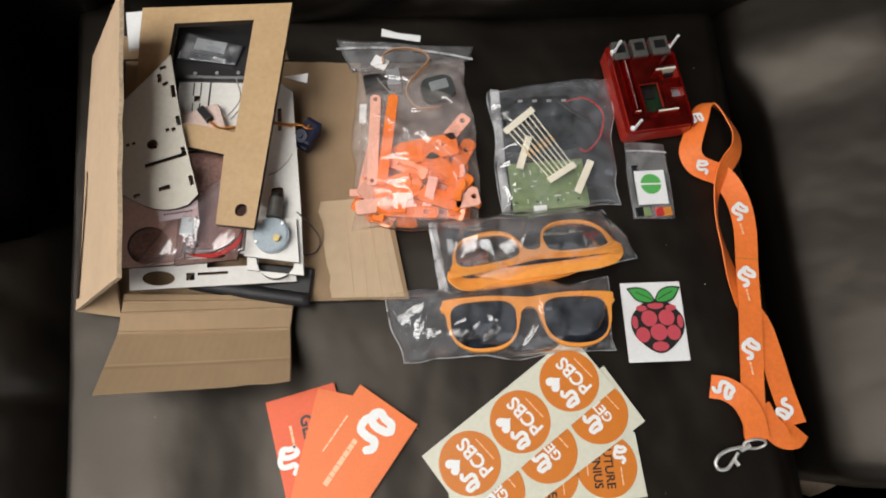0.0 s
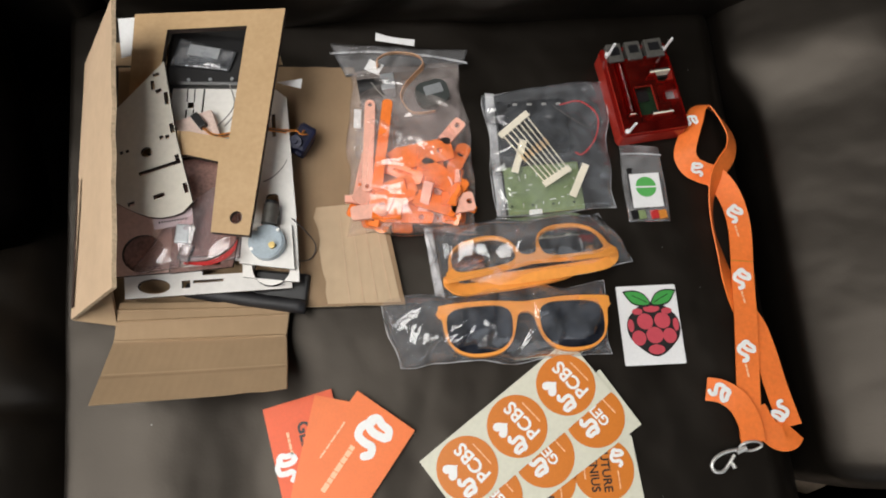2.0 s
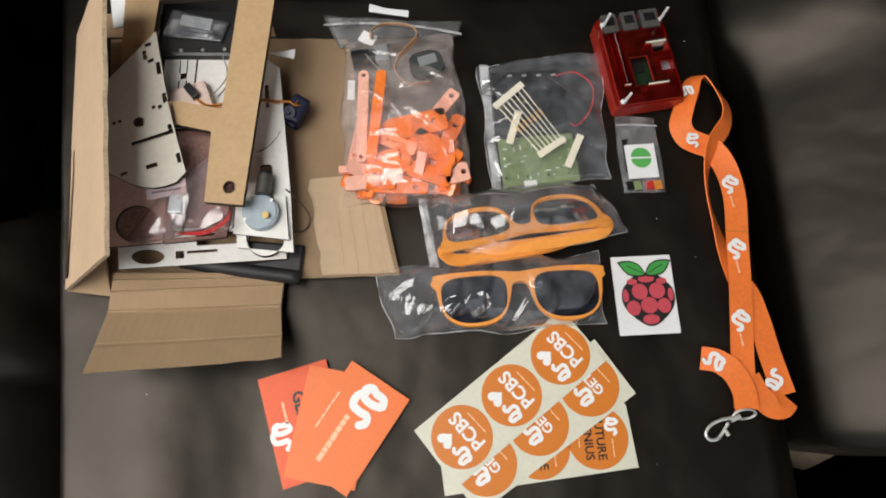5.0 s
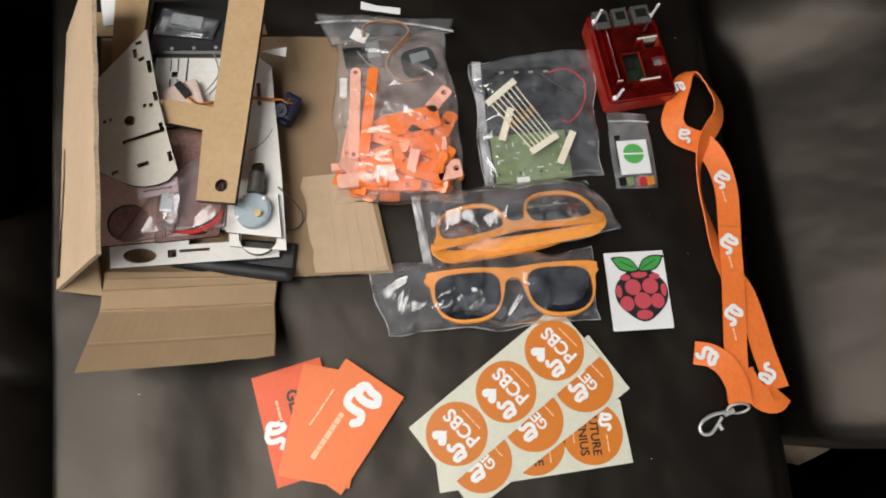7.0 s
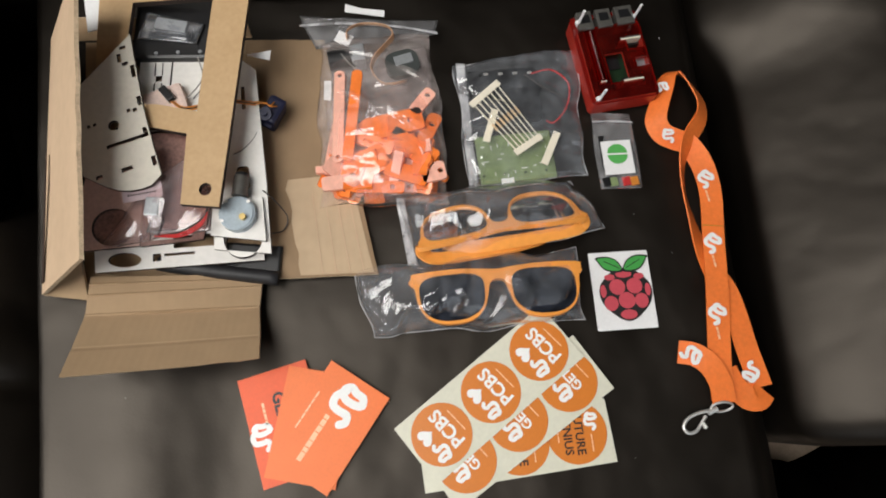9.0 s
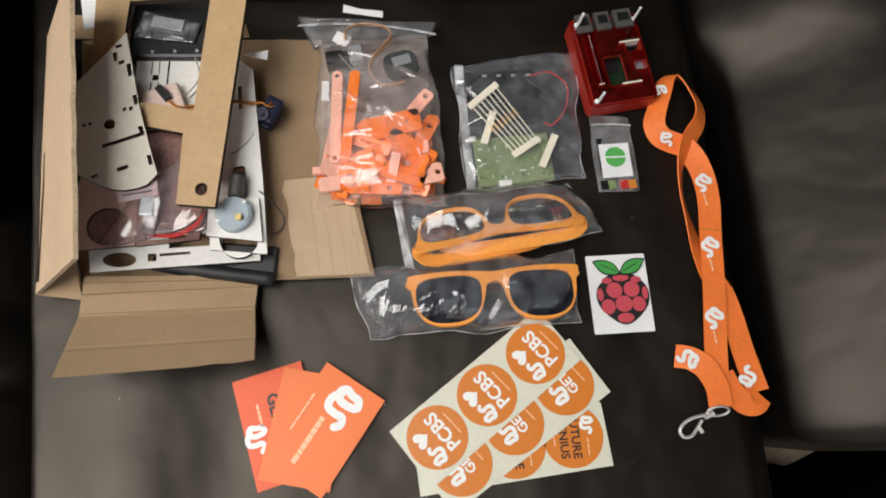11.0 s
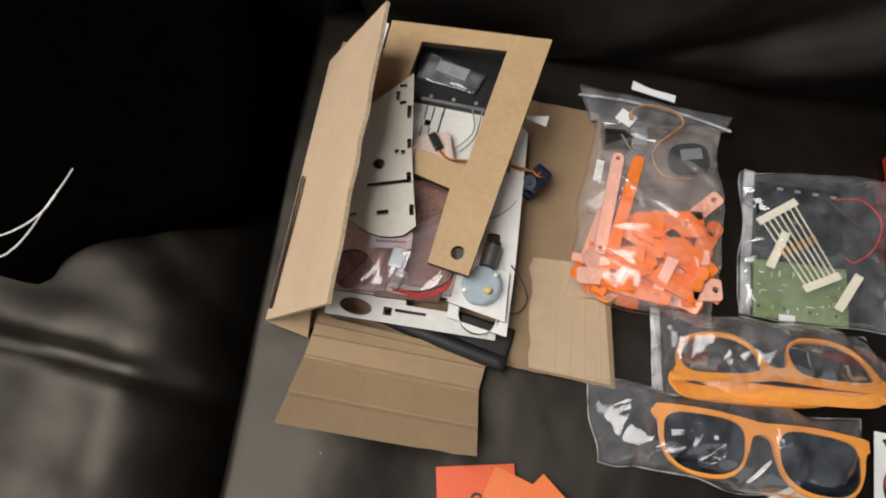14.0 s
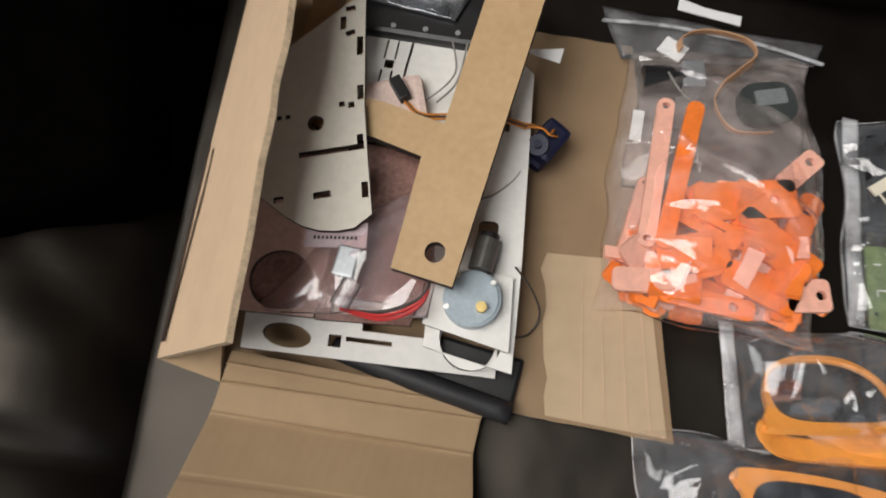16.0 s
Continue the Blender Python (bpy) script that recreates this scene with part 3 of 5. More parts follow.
paper = torn + [(0.80, 0.40), (0.86, 0.36), (0.955, 0.36), (0.97, 0.008)]
part("paper_layer", plate(paper, (), 0, 0.0004, lambda u, v, w: FL(u, v, w + 0.0032)), [M_CARD_PAPER, M_CARD], box, "lighter torn paper face")


for k, u0 in enumerate((0.60, 0.70, 0.80, 0.90)):
    bm = plate([(u0 - 0.004, 0.01), (u0 + 0.004, 0.01), (u0 + 0.001 * k, 0.33), (u0 - 0.006, 0.33)], (), 0, 0.0003, lambda u, v, w: FL(u, v, w + 0.0037))
    part("flute_line", bm, [M_CARD, M_CARD], box)


def flap_front(u, v, w):
    """The front flap: flat strips between creases, its free end lifted at one corner."""
    left = smooth_path(((-0.2390, 0.0320, 0.0330), (-0.2390, 0.0170, 0.0350), (-0.2405, 0.0026, 0.0330), (-0.2385, -0.0220, 0.050), (-0.2360, -0.0456, 0.068)), v)
    right = smooth_path(((-0.1145, 0.0340, 0.0060), (-0.1165, 0.0240, 0.0070), (-0.1175, 0.0070, 0.0090), (-0.1130, -0.0160, 0.024), (-0.1090, -0.0380, 0.041)), v)
    p = left * (1 - u) + right * u
    dent = sum(0.0009 * math.exp(-((v - c) / 0.010) ** 2) for c in (0.10, 0.25, 0.5)) - 0.0006 * math.exp(-((v - 0.78) / 0.012) ** 2) + 0.0005 * math.exp(-((u - 0.2) / 0.012) ** 2) * (v < 0.5)
    return p + Vector((0, 0, w + dent - 0.004 * math.sin(math.pi * u) * v * (1 if v > 0.5 else 0)))


def smooth_path(pts, v):
    k = min(len(pts) - 2, int(v * (len(pts) - 1)))
    f = v * (len(pts) - 1) - k
    return Vector(pts[k]).lerp(Vector(pts[k + 1]), f)


def slab(place, nu, nv, thick, rag=0.0):
    """A finely divided sheet with thickness."""
    bm = bmesh.new()
    lay = []
    for w in (0.0, thick):
        rows = []
        for j in range(nv + 1):
            rows.append([])
            for i in range(nu + 1):
                v = j / nv + (rag * noise.noise(Vector((i * 0.35, 2, 1))) if j == nv else 0)
                rows[-1].append(bm.verts.new(place(i / nu, v if v < 1 else 1.0, w)))
        lay.append(rows)
    lo, hi = lay
    for j in range(nv):
        for i in range(nu):
            bm.faces.new((hi[j][i], hi[j][i + 1], hi[j + 1][i + 1], hi[j + 1][i]))
            bm.faces.new((lo[j][i], lo[j + 1][i], lo[j + 1][i + 1], lo[j][i + 1]))
    for i in range(nu):
        for j in (0, nv):
            bm.faces.new((lo[j][i], lo[j][i + 1], hi[j][i + 1], hi[j][i])).material_index = 1
    for j in range(nv):
        for i in (0, nu):
            bm.faces.new((lo[j][i], lo[j + 1][i], hi[j + 1][i], hi[j][i])).material_index = 1
    return bm


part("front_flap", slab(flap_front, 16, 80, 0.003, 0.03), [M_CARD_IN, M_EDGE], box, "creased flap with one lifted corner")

# ---- things in the box ----
KIT = "robot kit boards in the box"


def low_z(x, y):
    return 0.036 + (x + 0.233) * (0.013 - 0.036) / 0.121


# long dark sleeve under the boards
bm = tube([(-0.195, 0.0440, 0.0205), (-0.16, 0.0375, 0.0170), (-0.103, 0.0290, 0.0115)], 0.0058, 12)
solo("black_sleeve", bm, M_FOAM, "black rolled plastic sleeve under the white boards", "sleeve", smooth=True)
bm = block(-0.125, 0.046, 0.007, 0.048, 0.026, 0.006, -6, 0.002, (0, 4))
solo("black_case", bm, M_BLACK, "flat glossy black plastic case under the boards", "case")

# white boards
bm = plate([(-0.234, 0.034), (-0.113, 0.044), (-0.116, 0.082), (-0.170, 0.090), (-0.240, 0.085)],
           [circle(-0.2145, 0.0440, 0.0115, 26, 0.0058), circle(-0.129, 0.058, 0.0135, 26), rect(-0.192, 0.046, 0.006, 0.006, 5), rect(-0.176, 0.049, 0.022, 0.0022, 5), rect(-0.163, 0.060, 0.036, 0.010, 5)],
           low_z, 0.003)
solo("kit_board", bm, [M_WHITE, M_CHAR], "white laser-cut board with round cut-outs and slots", "board", KIT)
bm = plate([(-0.150, 0.052), (-0.1055, 0.0465), (-0.109, 0.100), (-0.119, 0.205), (-0.135, 0.218), (-0.162, 0.214)],
           [circle(-0.1275, 0.060, 0.0155, 28), rect(-0.128, 0.110, 0.010, 0.020, 5, 0.003), rect(-0.129, 0.180, 0.003, 0.02, 4)], lambda x, y: 0.0225 + 0.05 * (y - 0.05), 0.003)
solo("kit_board", bm, [M_WHITE, M_CHAR], "long white laser-cut board with a motor cut-out", "board", KIT)
bm = plate([(-0.152, 0.062), (-0.1085, 0.0555), (-0.112, 0.092), (-0.150, 0.096)], (), lambda x, y: 0.028, 0.0025)
solo("kit_board", bm, [M_WHITE, M_CHAR], "small white board under the gear motor", "board", KIT)
bm = plate([(-0.216, 0.150), (-0.150, 0.155), (-0.148, 0.219), (-0.214, 0.222)],
           [rect(-0.198, 0.199, 0.005, 0.005, 0), rect(-0.188, 0.200, 0.0014, 0.028, -2), rect(-0.2015, 0.208, 0.0010, 0.012, 0), rect(-0.1955, 0.208, 0.0010, 0.012, 0), rect(-0.2015, 0.189, 0.0010, 0.012, 0), rect(-0.1955, 0.189, 0.0010, 0.012, 0)],
           0.032, 0.003)
solo("kit_board", bm, [M_WHITE, M_CHAR], "white laser-cut board with fine spring slots", "board", KIT)
# pink-filmed board with a wheel hole
bm = plate([(-0.243, 0.050), (-0.2035, 0.0545), (-0.2030, 0.105), (-0.207, 0.150), (-0.238, 0.140), (-0.247, 0.095)],
           [circle(-0.2225, 0.069, 0.0150, 30)], lambda x, y: low_z(x, y) + 0.0035 + 0.02 * (y - 0.05), 0.003)
solo("kit_board", bm, [M_PINK, M_CHAR], "pink-filmed acrylic board with a wheel hole", "board", KIT)
bm = plate([(-0.2030, 0.054), (-0.158, 0.060), (-0.152, 0.105), (-0.165, 0.150), (-0.206, 0.148)], [rect(-0.182, 0.064, 0.030, 0.008, 5)], lambda x, y: low_z(x, y) + 0.0030 + 0.02 * (y - 0.05), 0.003)
solo("kit_board", bm, [M_PINKD, M_CHAR], "dull brown-pink filmed acrylic board under the parts bag", "board", KIT)
bm = plate([(-0.243, 0.052), (-0.206, 0.058), (-0.206, 0.100), (-0.245, 0.092)], (), lambda x, y: low_z(x, y) + 0.0031, 0.0003)
solo("protective_film", bm, [M_PINKD, M_PINKD], "dull pink protective film sheet under the pink board", "film")
bm = block(-0.188, 0.171, 0.036, 0.034, 0.030, 0.009, 20, 0.004)
solo("foam_pad", bm, mat("pale_pink_foam", (0.74, 0.57, 0.50), 0.8, vary=0.12, scale=70), "small pale pink foam pad", "pad")

# curved pale board on top
def wb_z(x, y):
    return 0.0545 + 0.05 * (y - 0.15)


arc = [(-0.2120, 0.2245), (-0.2080, 0.205), (-0.1985, 0.160), (-0.1900, 0.130), (-0.1825, 0.105)]
arc += [(-0.1825 - 0.0585 * t, 0.105 - 0.0125 * math.sin(math.pi * min(1, 0.12 + t * 0.9)) + 0.001 * t) for t in (0.12, 0.25, 0.4, 0.55, 0.7, 0.85, 1.0)]
arc += [(-0.2520, 0.150), (-0.2480, 0.182), (-0.2300, 0.203)]
TURN_B = 18
turn_b = lambda x, y: (-0.2090 + 0.951 * x - 0.309 * y, 0.1335 + 0.309 * x + 0.951 * y)
holes = [circle(-0.2205, 0.1465, 0.0042, 18), rect(-0.2352, 0.1475, 0.0024, 0.0024, TURN_B), rect(-0.2395, 0.1462, 0.0024, 0.0024, TURN_B), [turn_b(x, y) for x, y in ((-0.0165, -0.0015), (0.0160, -0.0015), (0.0160, 0.0065), (0.0128, 0.0065), (0.0128, 0.0015), (-0.0165, 0.0015))], rect(-0.2085, 0.1105, 0.0085, 0.0034, TURN_B),
         rect(-0.1885, 0.1165, 0.0032, 0.0080, TURN_B - 2), rect(-0.2290, 0.1045, 0.0050, 0.0030, TURN_B), rect(-0.2020, 0.1665, 0.0032, 0.0080, TURN_B - 4), rect(-0.2050, 0.1590, 0.0030, 0.0032, TURN_B),
         rect(-0.2098, 0.1585, 0.0028, 0.0030, TURN_B), rect(-0.2080, 0.1920, 0.0032, 0.0105, TURN_B - 6), rect(-0.2145, 0.1985, 0.0048, 0.0030, TURN_B + 8), rect(-0.2195, 0.2035, 0.0030, 0.0075, TURN_B - 6), rect(-0.2175, 0.2125, 0.0050, 0.0030, TURN_B)]
solo("curved_kit_board", plate(arc, holes, wb_z, 0.003), [M_PLY, M_CHAR], "pale grey curved laser-cut board with slots", "board", KIT)

# plywood frame with window and crossbar
def mdf_z(x, y):
    return 0.0505 + 0.0645 * (y - 0.092) + 0.138 * (x + 0.15)


mdf = [(-0.2440, 0.276), (-0.1140, 0.266), (-0.1385, 0.0770), (-0.1690, 0.0820), (-0.1655, 0.1385), (-0.1920, 0.1465), (-0.2250, 0.150), (-0.2440, 0.170)]
win = [(-0.2145, 0.2580), (-0.1460, 0.2540), (-0.1575, 0.1565), (-0.1910, 0.1660), (-0.2230, 0.1700)]
solo("plywood_frame", plate(mdf, [win, circle(-0.1495, 0.0920, 0.0050, 20)], lambda x, y: mdf_z(x, y) - 0.0025, 0.0055), [M_MDF, M_CHAR], "brown plywood frame with a cut-out window and dark edges", "board", KIT)

# black battery case at the back, with a bagged part on it
holder = thing("battery_holder", "black plastic battery holder at the back of the box", "battery holder", (-0.185, 0.237, 0.03))
part("body", block(-0.184, 0.243, 0.019, 0.070, 0.058, 0.022, -2, 0.003), M_BLACK, holder)
for k in range(3):
    part("rivet", tube([(-0.199 + 0.018 * k, 0.219, 0.0405), (-0.199 + 0.018 * k, 0.219, 0.0420)], 0.0015, 10, 1), M_GREY, holder)
bm = pouch([(-0.214, 0.232), (-0.166, 0.226), (-0.160, 0.244), (-0.208, 0.258)], 0.003, 20, 14, 0.0425, 0.0012, 3.0)
bagged = thing("small_bag", "small clear bag with a grey strip on the battery holder", "bag", (-0.187, 0.24, 0.0425))
part("film", bm, M_FILM, bagged, smooth=True)
part("grey_strip", block(-0.187, 0.2435, 0.0435, 0.026, 0.010, 0.0015, -12), M_GREY, bagged)

# plug, wires, servo
plug = thing("wire_plug", "black plug on thin orange and brown wires", "plug", (-0.185, 0.176, 0.046))
part("plug_body", block(-0.1855, 0.1775, 0.044, 0.0065, 0.014, 0.006, 38, 0.001), M_BLACK, plug)
for k in range(3):
    part("wire", tube([(-0.182 + 0.001 * k, 0.171, 0.047), (-0.172, 0.164 + 0.001 * k, 0.046), (-0.158, 0.166 + 0.0014 * k, 0.044), (-0.140, 0.172 + 0.0012 * k, 0.040), (-0.118, 0.172 + 0.0012 * k, 0.034)], 0.0006, 6, 5), (M_WIRE_O, M_WIRE_D, M_WIRE_O)[k], plug)
servo = thing("servo_motor", "small dark blue servo motor with orange leads", "servo motor", (-0.107, 0.171, 0.008))
part("body", block(-0.1075, 0.1715, 0.0075, 0.023, 0.0150, 0.0225, 62, 0.0030, (14, 0)), M_BLUE, servo)
part("flange", block(-0.1075, 0.1715, 0.0205, 0.028, 0.0122, 0.0022, 62, 0.0005, (14, 0)), M_BLUE, servo)
part("gear_cap", tube([(-0.1105, 0.166, 0.029), (-0.111, 0.165, 0.0315)], 0.0056, 16, 1), M_BLUE, servo)
part("horn_shaft", tube([(-0.111, 0.165, 0.0312), (-0.1112, 0.1647, 0.0335)], 0.0022, 10, 1), M_BLUE, servo)
for k in range(3):
    part("lead", tube([(-0.104 + 0.0012 * k, 0.176 - 0.002 * k, 0.030), (-0.106, 0.170, 0.035), (-0.110, 0.174, 0.033), (-0.119, 0.173 + 0.001 * k, 0.034)], 0.0006, 6, 5), (M_WIRE_O, M_WIRE_D, M_WIRE_O)[k], servo)
for k, pts in enumerate(([(-0.165, 0.214, 0.040), (-0.160, 0.195, 0.041), (-0.170, 0.178, 0.042), (-0.180, 0.170, 0.044)], [(-0.157, 0.214, 0.040), (-0.158, 0.19, 0.041), (-0.166, 0.175, 0.043)],
                         [(-0.117, 0.165, 0.030), (-0.118, 0.148, 0.030), (-0.128, 0.135, 0.030), (-0.136, 0.130, 0.031)])):
    solo("loose_wire", tube(pts, 0.00055, 6, 6), M_WIRE_G, "thin grey wire lying loosely over the boards", "wire")
bm = tube([(-0.112, 0.098, 0.030), (-0.103, 0.090, 0.026), (-0.096, 0.081, 0.012), (-0.099, 0.071, 0.009), (-0.106, 0.066, 0.016), (-0.114, 0.066, 0.027)], 0.0006, 6, 6)
solo("loose_wire", bm, M_WIRE_D, "thin dark wire looping past the board's edge", "wire")
bm = plate([(-0.128, 0.2215), (-0.1055, 0.2205), (-0.1065, 0.2115), (-0.118, 0.2165)], (), lambda x, y: 0.030 + 0.3 * (x + 0.128), 0.0006)
solo("paper_scrap", bm, [M_PAPER, M_PAPER], "torn white paper scrap sticking out of the box", "paper")

bm = plate([(-0.263, 0.279), (-0.249, 0.280), (-0.250, 0.245), (-0.258, 0.243)], (), lambda x, y: 0.038 + 0.1 * (y - 0.24), 0.0006)
solo("paper_slip", bm, [M_PAPER, M_PAPER], "white paper slip wedged behind the box panel", "paper")

# gear motor
gear = thing("gear_motor", "grey-blue disc gear motor with a brass shaft", "motor", (-0.129, 0.078, 0.0305))
part("gear_case", tube([(-0.1300, 0.0770, 0.0305), (-0.1298, 0.0772, 0.0375)], 0.0140, 32, 1), M_BLUEGREY, gear)
part("lid", tube([(-0.1300, 0.0770, 0.0375), (-0.1300, 0.0770, 0.0384)], 0.0128, 32, 1), M_BLUEGREY, gear)
part("motor_can", tube([(-0.1285, 0.0915, 0.0365), (-0.1270, 0.1075, 0.0365)], 0.0062, 20, 1), M_USB, gear, "dull grey metal motor can")
part("end_cap", tube([(-0.1270, 0.1075, 0.0365), (-0.1268, 0.1105, 0.0365)], 0.0052, 18, 1), M_BLACK, gear)
part("shaft", tube([(-0.1245, 0.0730, 0.0384), (-0.1245, 0.0730, 0.0420)], 0.0026, 14, 1), M_BRASS, gear, "brass shaft")
for dx, dy in ((-0.011, -0.006), (0.009, 0.009), (-0.008, 0.010)):
    part("screw", tube([(-0.130 + dx, 0.077 + dy, 0.0384), (-0.130 + dx, 0.077 + dy, 0.0392)], 0.0014, 8, 1), M_STEEL, gear)

# pink bag with wires and a small connector, with its paper label
pb = thing("parts_bag", "pinkish clear bag holding red wires and small parts", "bag", (-0.185, 0.09, 0.042))
film_part(pouch([(-0.232, 0.051), (-0.148, 0.064), (-0.158, 0.128), (-0.200, 0.106)], 0.0095, 44, 44, 0.040, 0.004, 7.0), M_FILM_P, pb, smooth=True)
for k, cols in enumerate((M_WIRE_R, M_WIRE_R, M_WIRE_D)):
    part("wire", tube([(-0.190 + 0.003 * k, 0.060, 0.043), (-0.168, 0.058 + 0.002 * k, 0.046), (-0.152, 0.068 + 0.002 * k, 0.047), (-0.152, 0.084, 0.045), (-0.165, 0.092 - 0.002 * k, 0.044)], 0.0009, 6, 6), cols, pb)
part("connector", block(-0.1905, 0.0815, 0.043, 0.011, 0.015, 0.008, -4, 0.001), M_GREY, pb, "grey metal connector")
part("glass_part", tube([(-0.190, 0.060, 0.047), (-0.186, 0.073, 0.047)], 0.005, 14, 1), M_FILM_H, pb)
lab = thing("paper_label", "mauve paper label with a row of small print", "label", (-0.199, 0.094, 0.05))
part("sheet", block(-0.1985, 0.0935, 0.0495, 0.030, 0.0125, 0.0006, 8, 0, (4, 0)), M_MAUVE, lab)
pl = frame_at(-0.1985, 0.0920, 0.0504, 8)
bm = bmesh.new()
for k in range(11):
    join(bm, flat(rect(-0.010 + 0.002 * k, 0.0, 0.0012, 0.0016), pl))
part("print_bars", bm, M_INK_K, lab)

# ---- orange bag ----
def obag_lift(u, v):
    return 0.012 * ease((0.62 - v) / 0.2) * math.sin(math.pi * u) + 0.006 * ease((v - 0.93) / 0.07)


obag = thing("zip_bag", "clear zip bag full of orange and salmon acrylic parts", "bag", (-0.02, 0.17, 0.006))
film_part(pouch([(-0.070, 0.088), (0.042, 0.088), (0.031, 0.246), (-0.068, 0.240)], 0.027, 84, 100, 0.0065, 0.0055, 1.0, 0.3, lift=obag_lift), M_FILM_O, obag, smooth=True)
part("header", pouch([(-0.073, 0.238), (0.033, 0.246), (0.037, 0.262), (-0.086, 0.272)], 0.003, 40, 8, 0.010, 0.0028, 4.0), M_FILM_H, obag, "cloudy zip header", smooth=True)
part("zip_strip", tube([(-0.086, 0.2595, 0.014), (-0.05, 0.2590, 0.016), (0.0, 0.2540, 0.016), (0.037, 0.2470, 0.014)], 0.0011, 8, 8), M_ZIP, obag)
part("header_card", plate([(-0.0450, 0.2690), (-0.0100, 0.2625), (-0.0095, 0.2690), (-0.0300, 0.2720), (-0.0445, 0.2770)], (), 0.018, 0.0006), [M_PAPER, M_PAPER], obag, "torn white paper tab")

inner = thing("inner_bag", "cloudy inner plastic bag in the upper zip bag", "bag", (-0.015, 0.2, 0.008))
film_part(pouch([(-0.062, 0.158), (0.030, 0.160), (0.026, 0.236), (-0.060, 0.232)], 0.013, 50, 44, 0.0075, 0.0045, 17.0, 0.3), M_INNER, inner)
ACR = "acrylic pieces in the zip bag"
rng = random.Random(5)


def lever(cx, cy, z, ln, w, a, hole=True, tilt=(0, 0), material=None, label=""):
    out = rect(0, 0, ln, w, 0, w * 0.45)
    hs = [circle(-ln / 2 + w * 0.5, 0, w * 0.22, 12), circle(ln / 2 - w * 0.5, 0, w * 0.22, 12)] if hole else []
    m = pose(cx, cy, z, tilt[0], tilt[1], a)
    bm = plate(out, hs, 0, 0.003, lambda x, y, q: m @ Vector((x, y, q)))
    return solo("acrylic_lever", bm, [material, material], label, "acrylic part", ACR)


lever(-0.0500, 0.1600, 0.0300, 0.083, 0.0088, 88, True, (0, 0), M_SALMON, "long pale salmon acrylic lever with end holes")
lever(-0.0385, 0.1600, 0.0310, 0.083, 0.0088, 83, False, (0, 0), M_ORANGE, "long bright orange acrylic lever")
lever(-0.0580, 0.1350, 0.0220, 0.050, 0.0060, 80, True, (10, 5), M_SALMON, "short salmon acrylic lever")
for k in range(84):
    cx, cy = rng.uniform(-0.056, 0.026), rng.uniform(0.098, 0.160)
    if cx < -0.03 and cy > 0.13:
        cy -= 0.03
    ln, w = rng.uniform(0.012, 0.036), rng.uniform(0.006, 0.015)
    m = pose(cx, cy, rng.uniform(0.012, 0.028), rng.uniform(-28, 28), rng.uniform(-28, 28), rng.uniform(0, 180))
    base = rect(0, 0, ln, w, 0, min(w, ln) * rng.choice((0.05, 0.2, 0.45)))
    hs = [circle(ln * rng.uniform(-0.25, 0.25), 0, w * 0.24, 10)] if rng.random() < 0.45 else ([rect(0, 0, ln * 0.5, w * 0.25)] if rng.random() < 0.4 else [])
    mt = M_ORANGE if rng.random() < 0.8 else M_SALMON
    bm = plate(base, hs, 0, 0.003, lambda x, y, q: m @ Vector((x, y, q)))
    solo("acrylic_piece", bm, [mt, mt], "bright orange acrylic piece in the bag" if mt is M_ORANGE else "salmon film-covered acrylic piece in the bag", "acrylic part", ACR)
for cx, cy, ln, w, a in ((-0.035, 0.115, 0.050, 0.034, 8), (0.008, 0.118, 0.046, 0.040, -6), (-0.002, 0.148, 0.056, 0.026, 4)):
    solo("acrylic_sheet", plate(rect(cx, cy, ln, w, a, 0.003), (), 0.0085, 0.003), [M_ORANGE, M_ORANGE], "flat orange acrylic sheet at the bottom of the bag", "acrylic part", ACR)
for cx, cy, ln, w, a, mt in ((-0.005, 0.152, 0.050, 0.020, 12, M_ORANGE), (0.010, 0.130, 0.044, 0.018, -35, M_ORANGE), (-0.028, 0.120, 0.034, 0.020, 20, M_ORANGE), (0.004, 0.108, 0.036, 0.014, 160, M_ORANGE), (0.020, 0.172, 0.026, 0.011, 50, M_SALMON), (0.026, 0.108, 0.020, 0.016, 10, M_SALMON), (-0.045, 0.103, 0.040, 0.012, 6, M_SALMON), (-0.020, 0.097, 0.044, 0.010, -4, M_ORANGE)):
    bm = plate(rect(cx, cy, ln, w, a, 0.003), [circle(cx + 0.28 * ln * math.cos(radians(a)), cy + 0.28 * ln * math.sin(radians(a)), 0.0024, 12)], 0.027, 0.003)
    solo("acrylic_piece", bm, [mt, mt], "wide orange acrylic plate with a bolt hole" if mt is M_ORANGE else "wide salmon acrylic plate with a bolt hole", "acrylic part", ACR)

# ribbon cable, motors and paper in the bag's upper half
sensor = thing("sensor_module", "dark grey round-edged sensor module inside the clear bag", "module", (0.0045, 0.211, 0.006))
part("housing", plate(rect(0.0045, 0.2110, 0.029, 0.024, 14, 0.009), (), 0.0205, 0.006), [mat("dark_grey_plastic", (0.045, 0.052, 0.050), 0.4, vary=0.25, scale=90)] * 2, sensor)
part("label", plate(rect(0.0055, 0.2140, 0.016, 0.009, 16, 0.001), (), 0.0266, 0.0006), [M_GREY, M_GREY], sensor, "pale grey label plate")


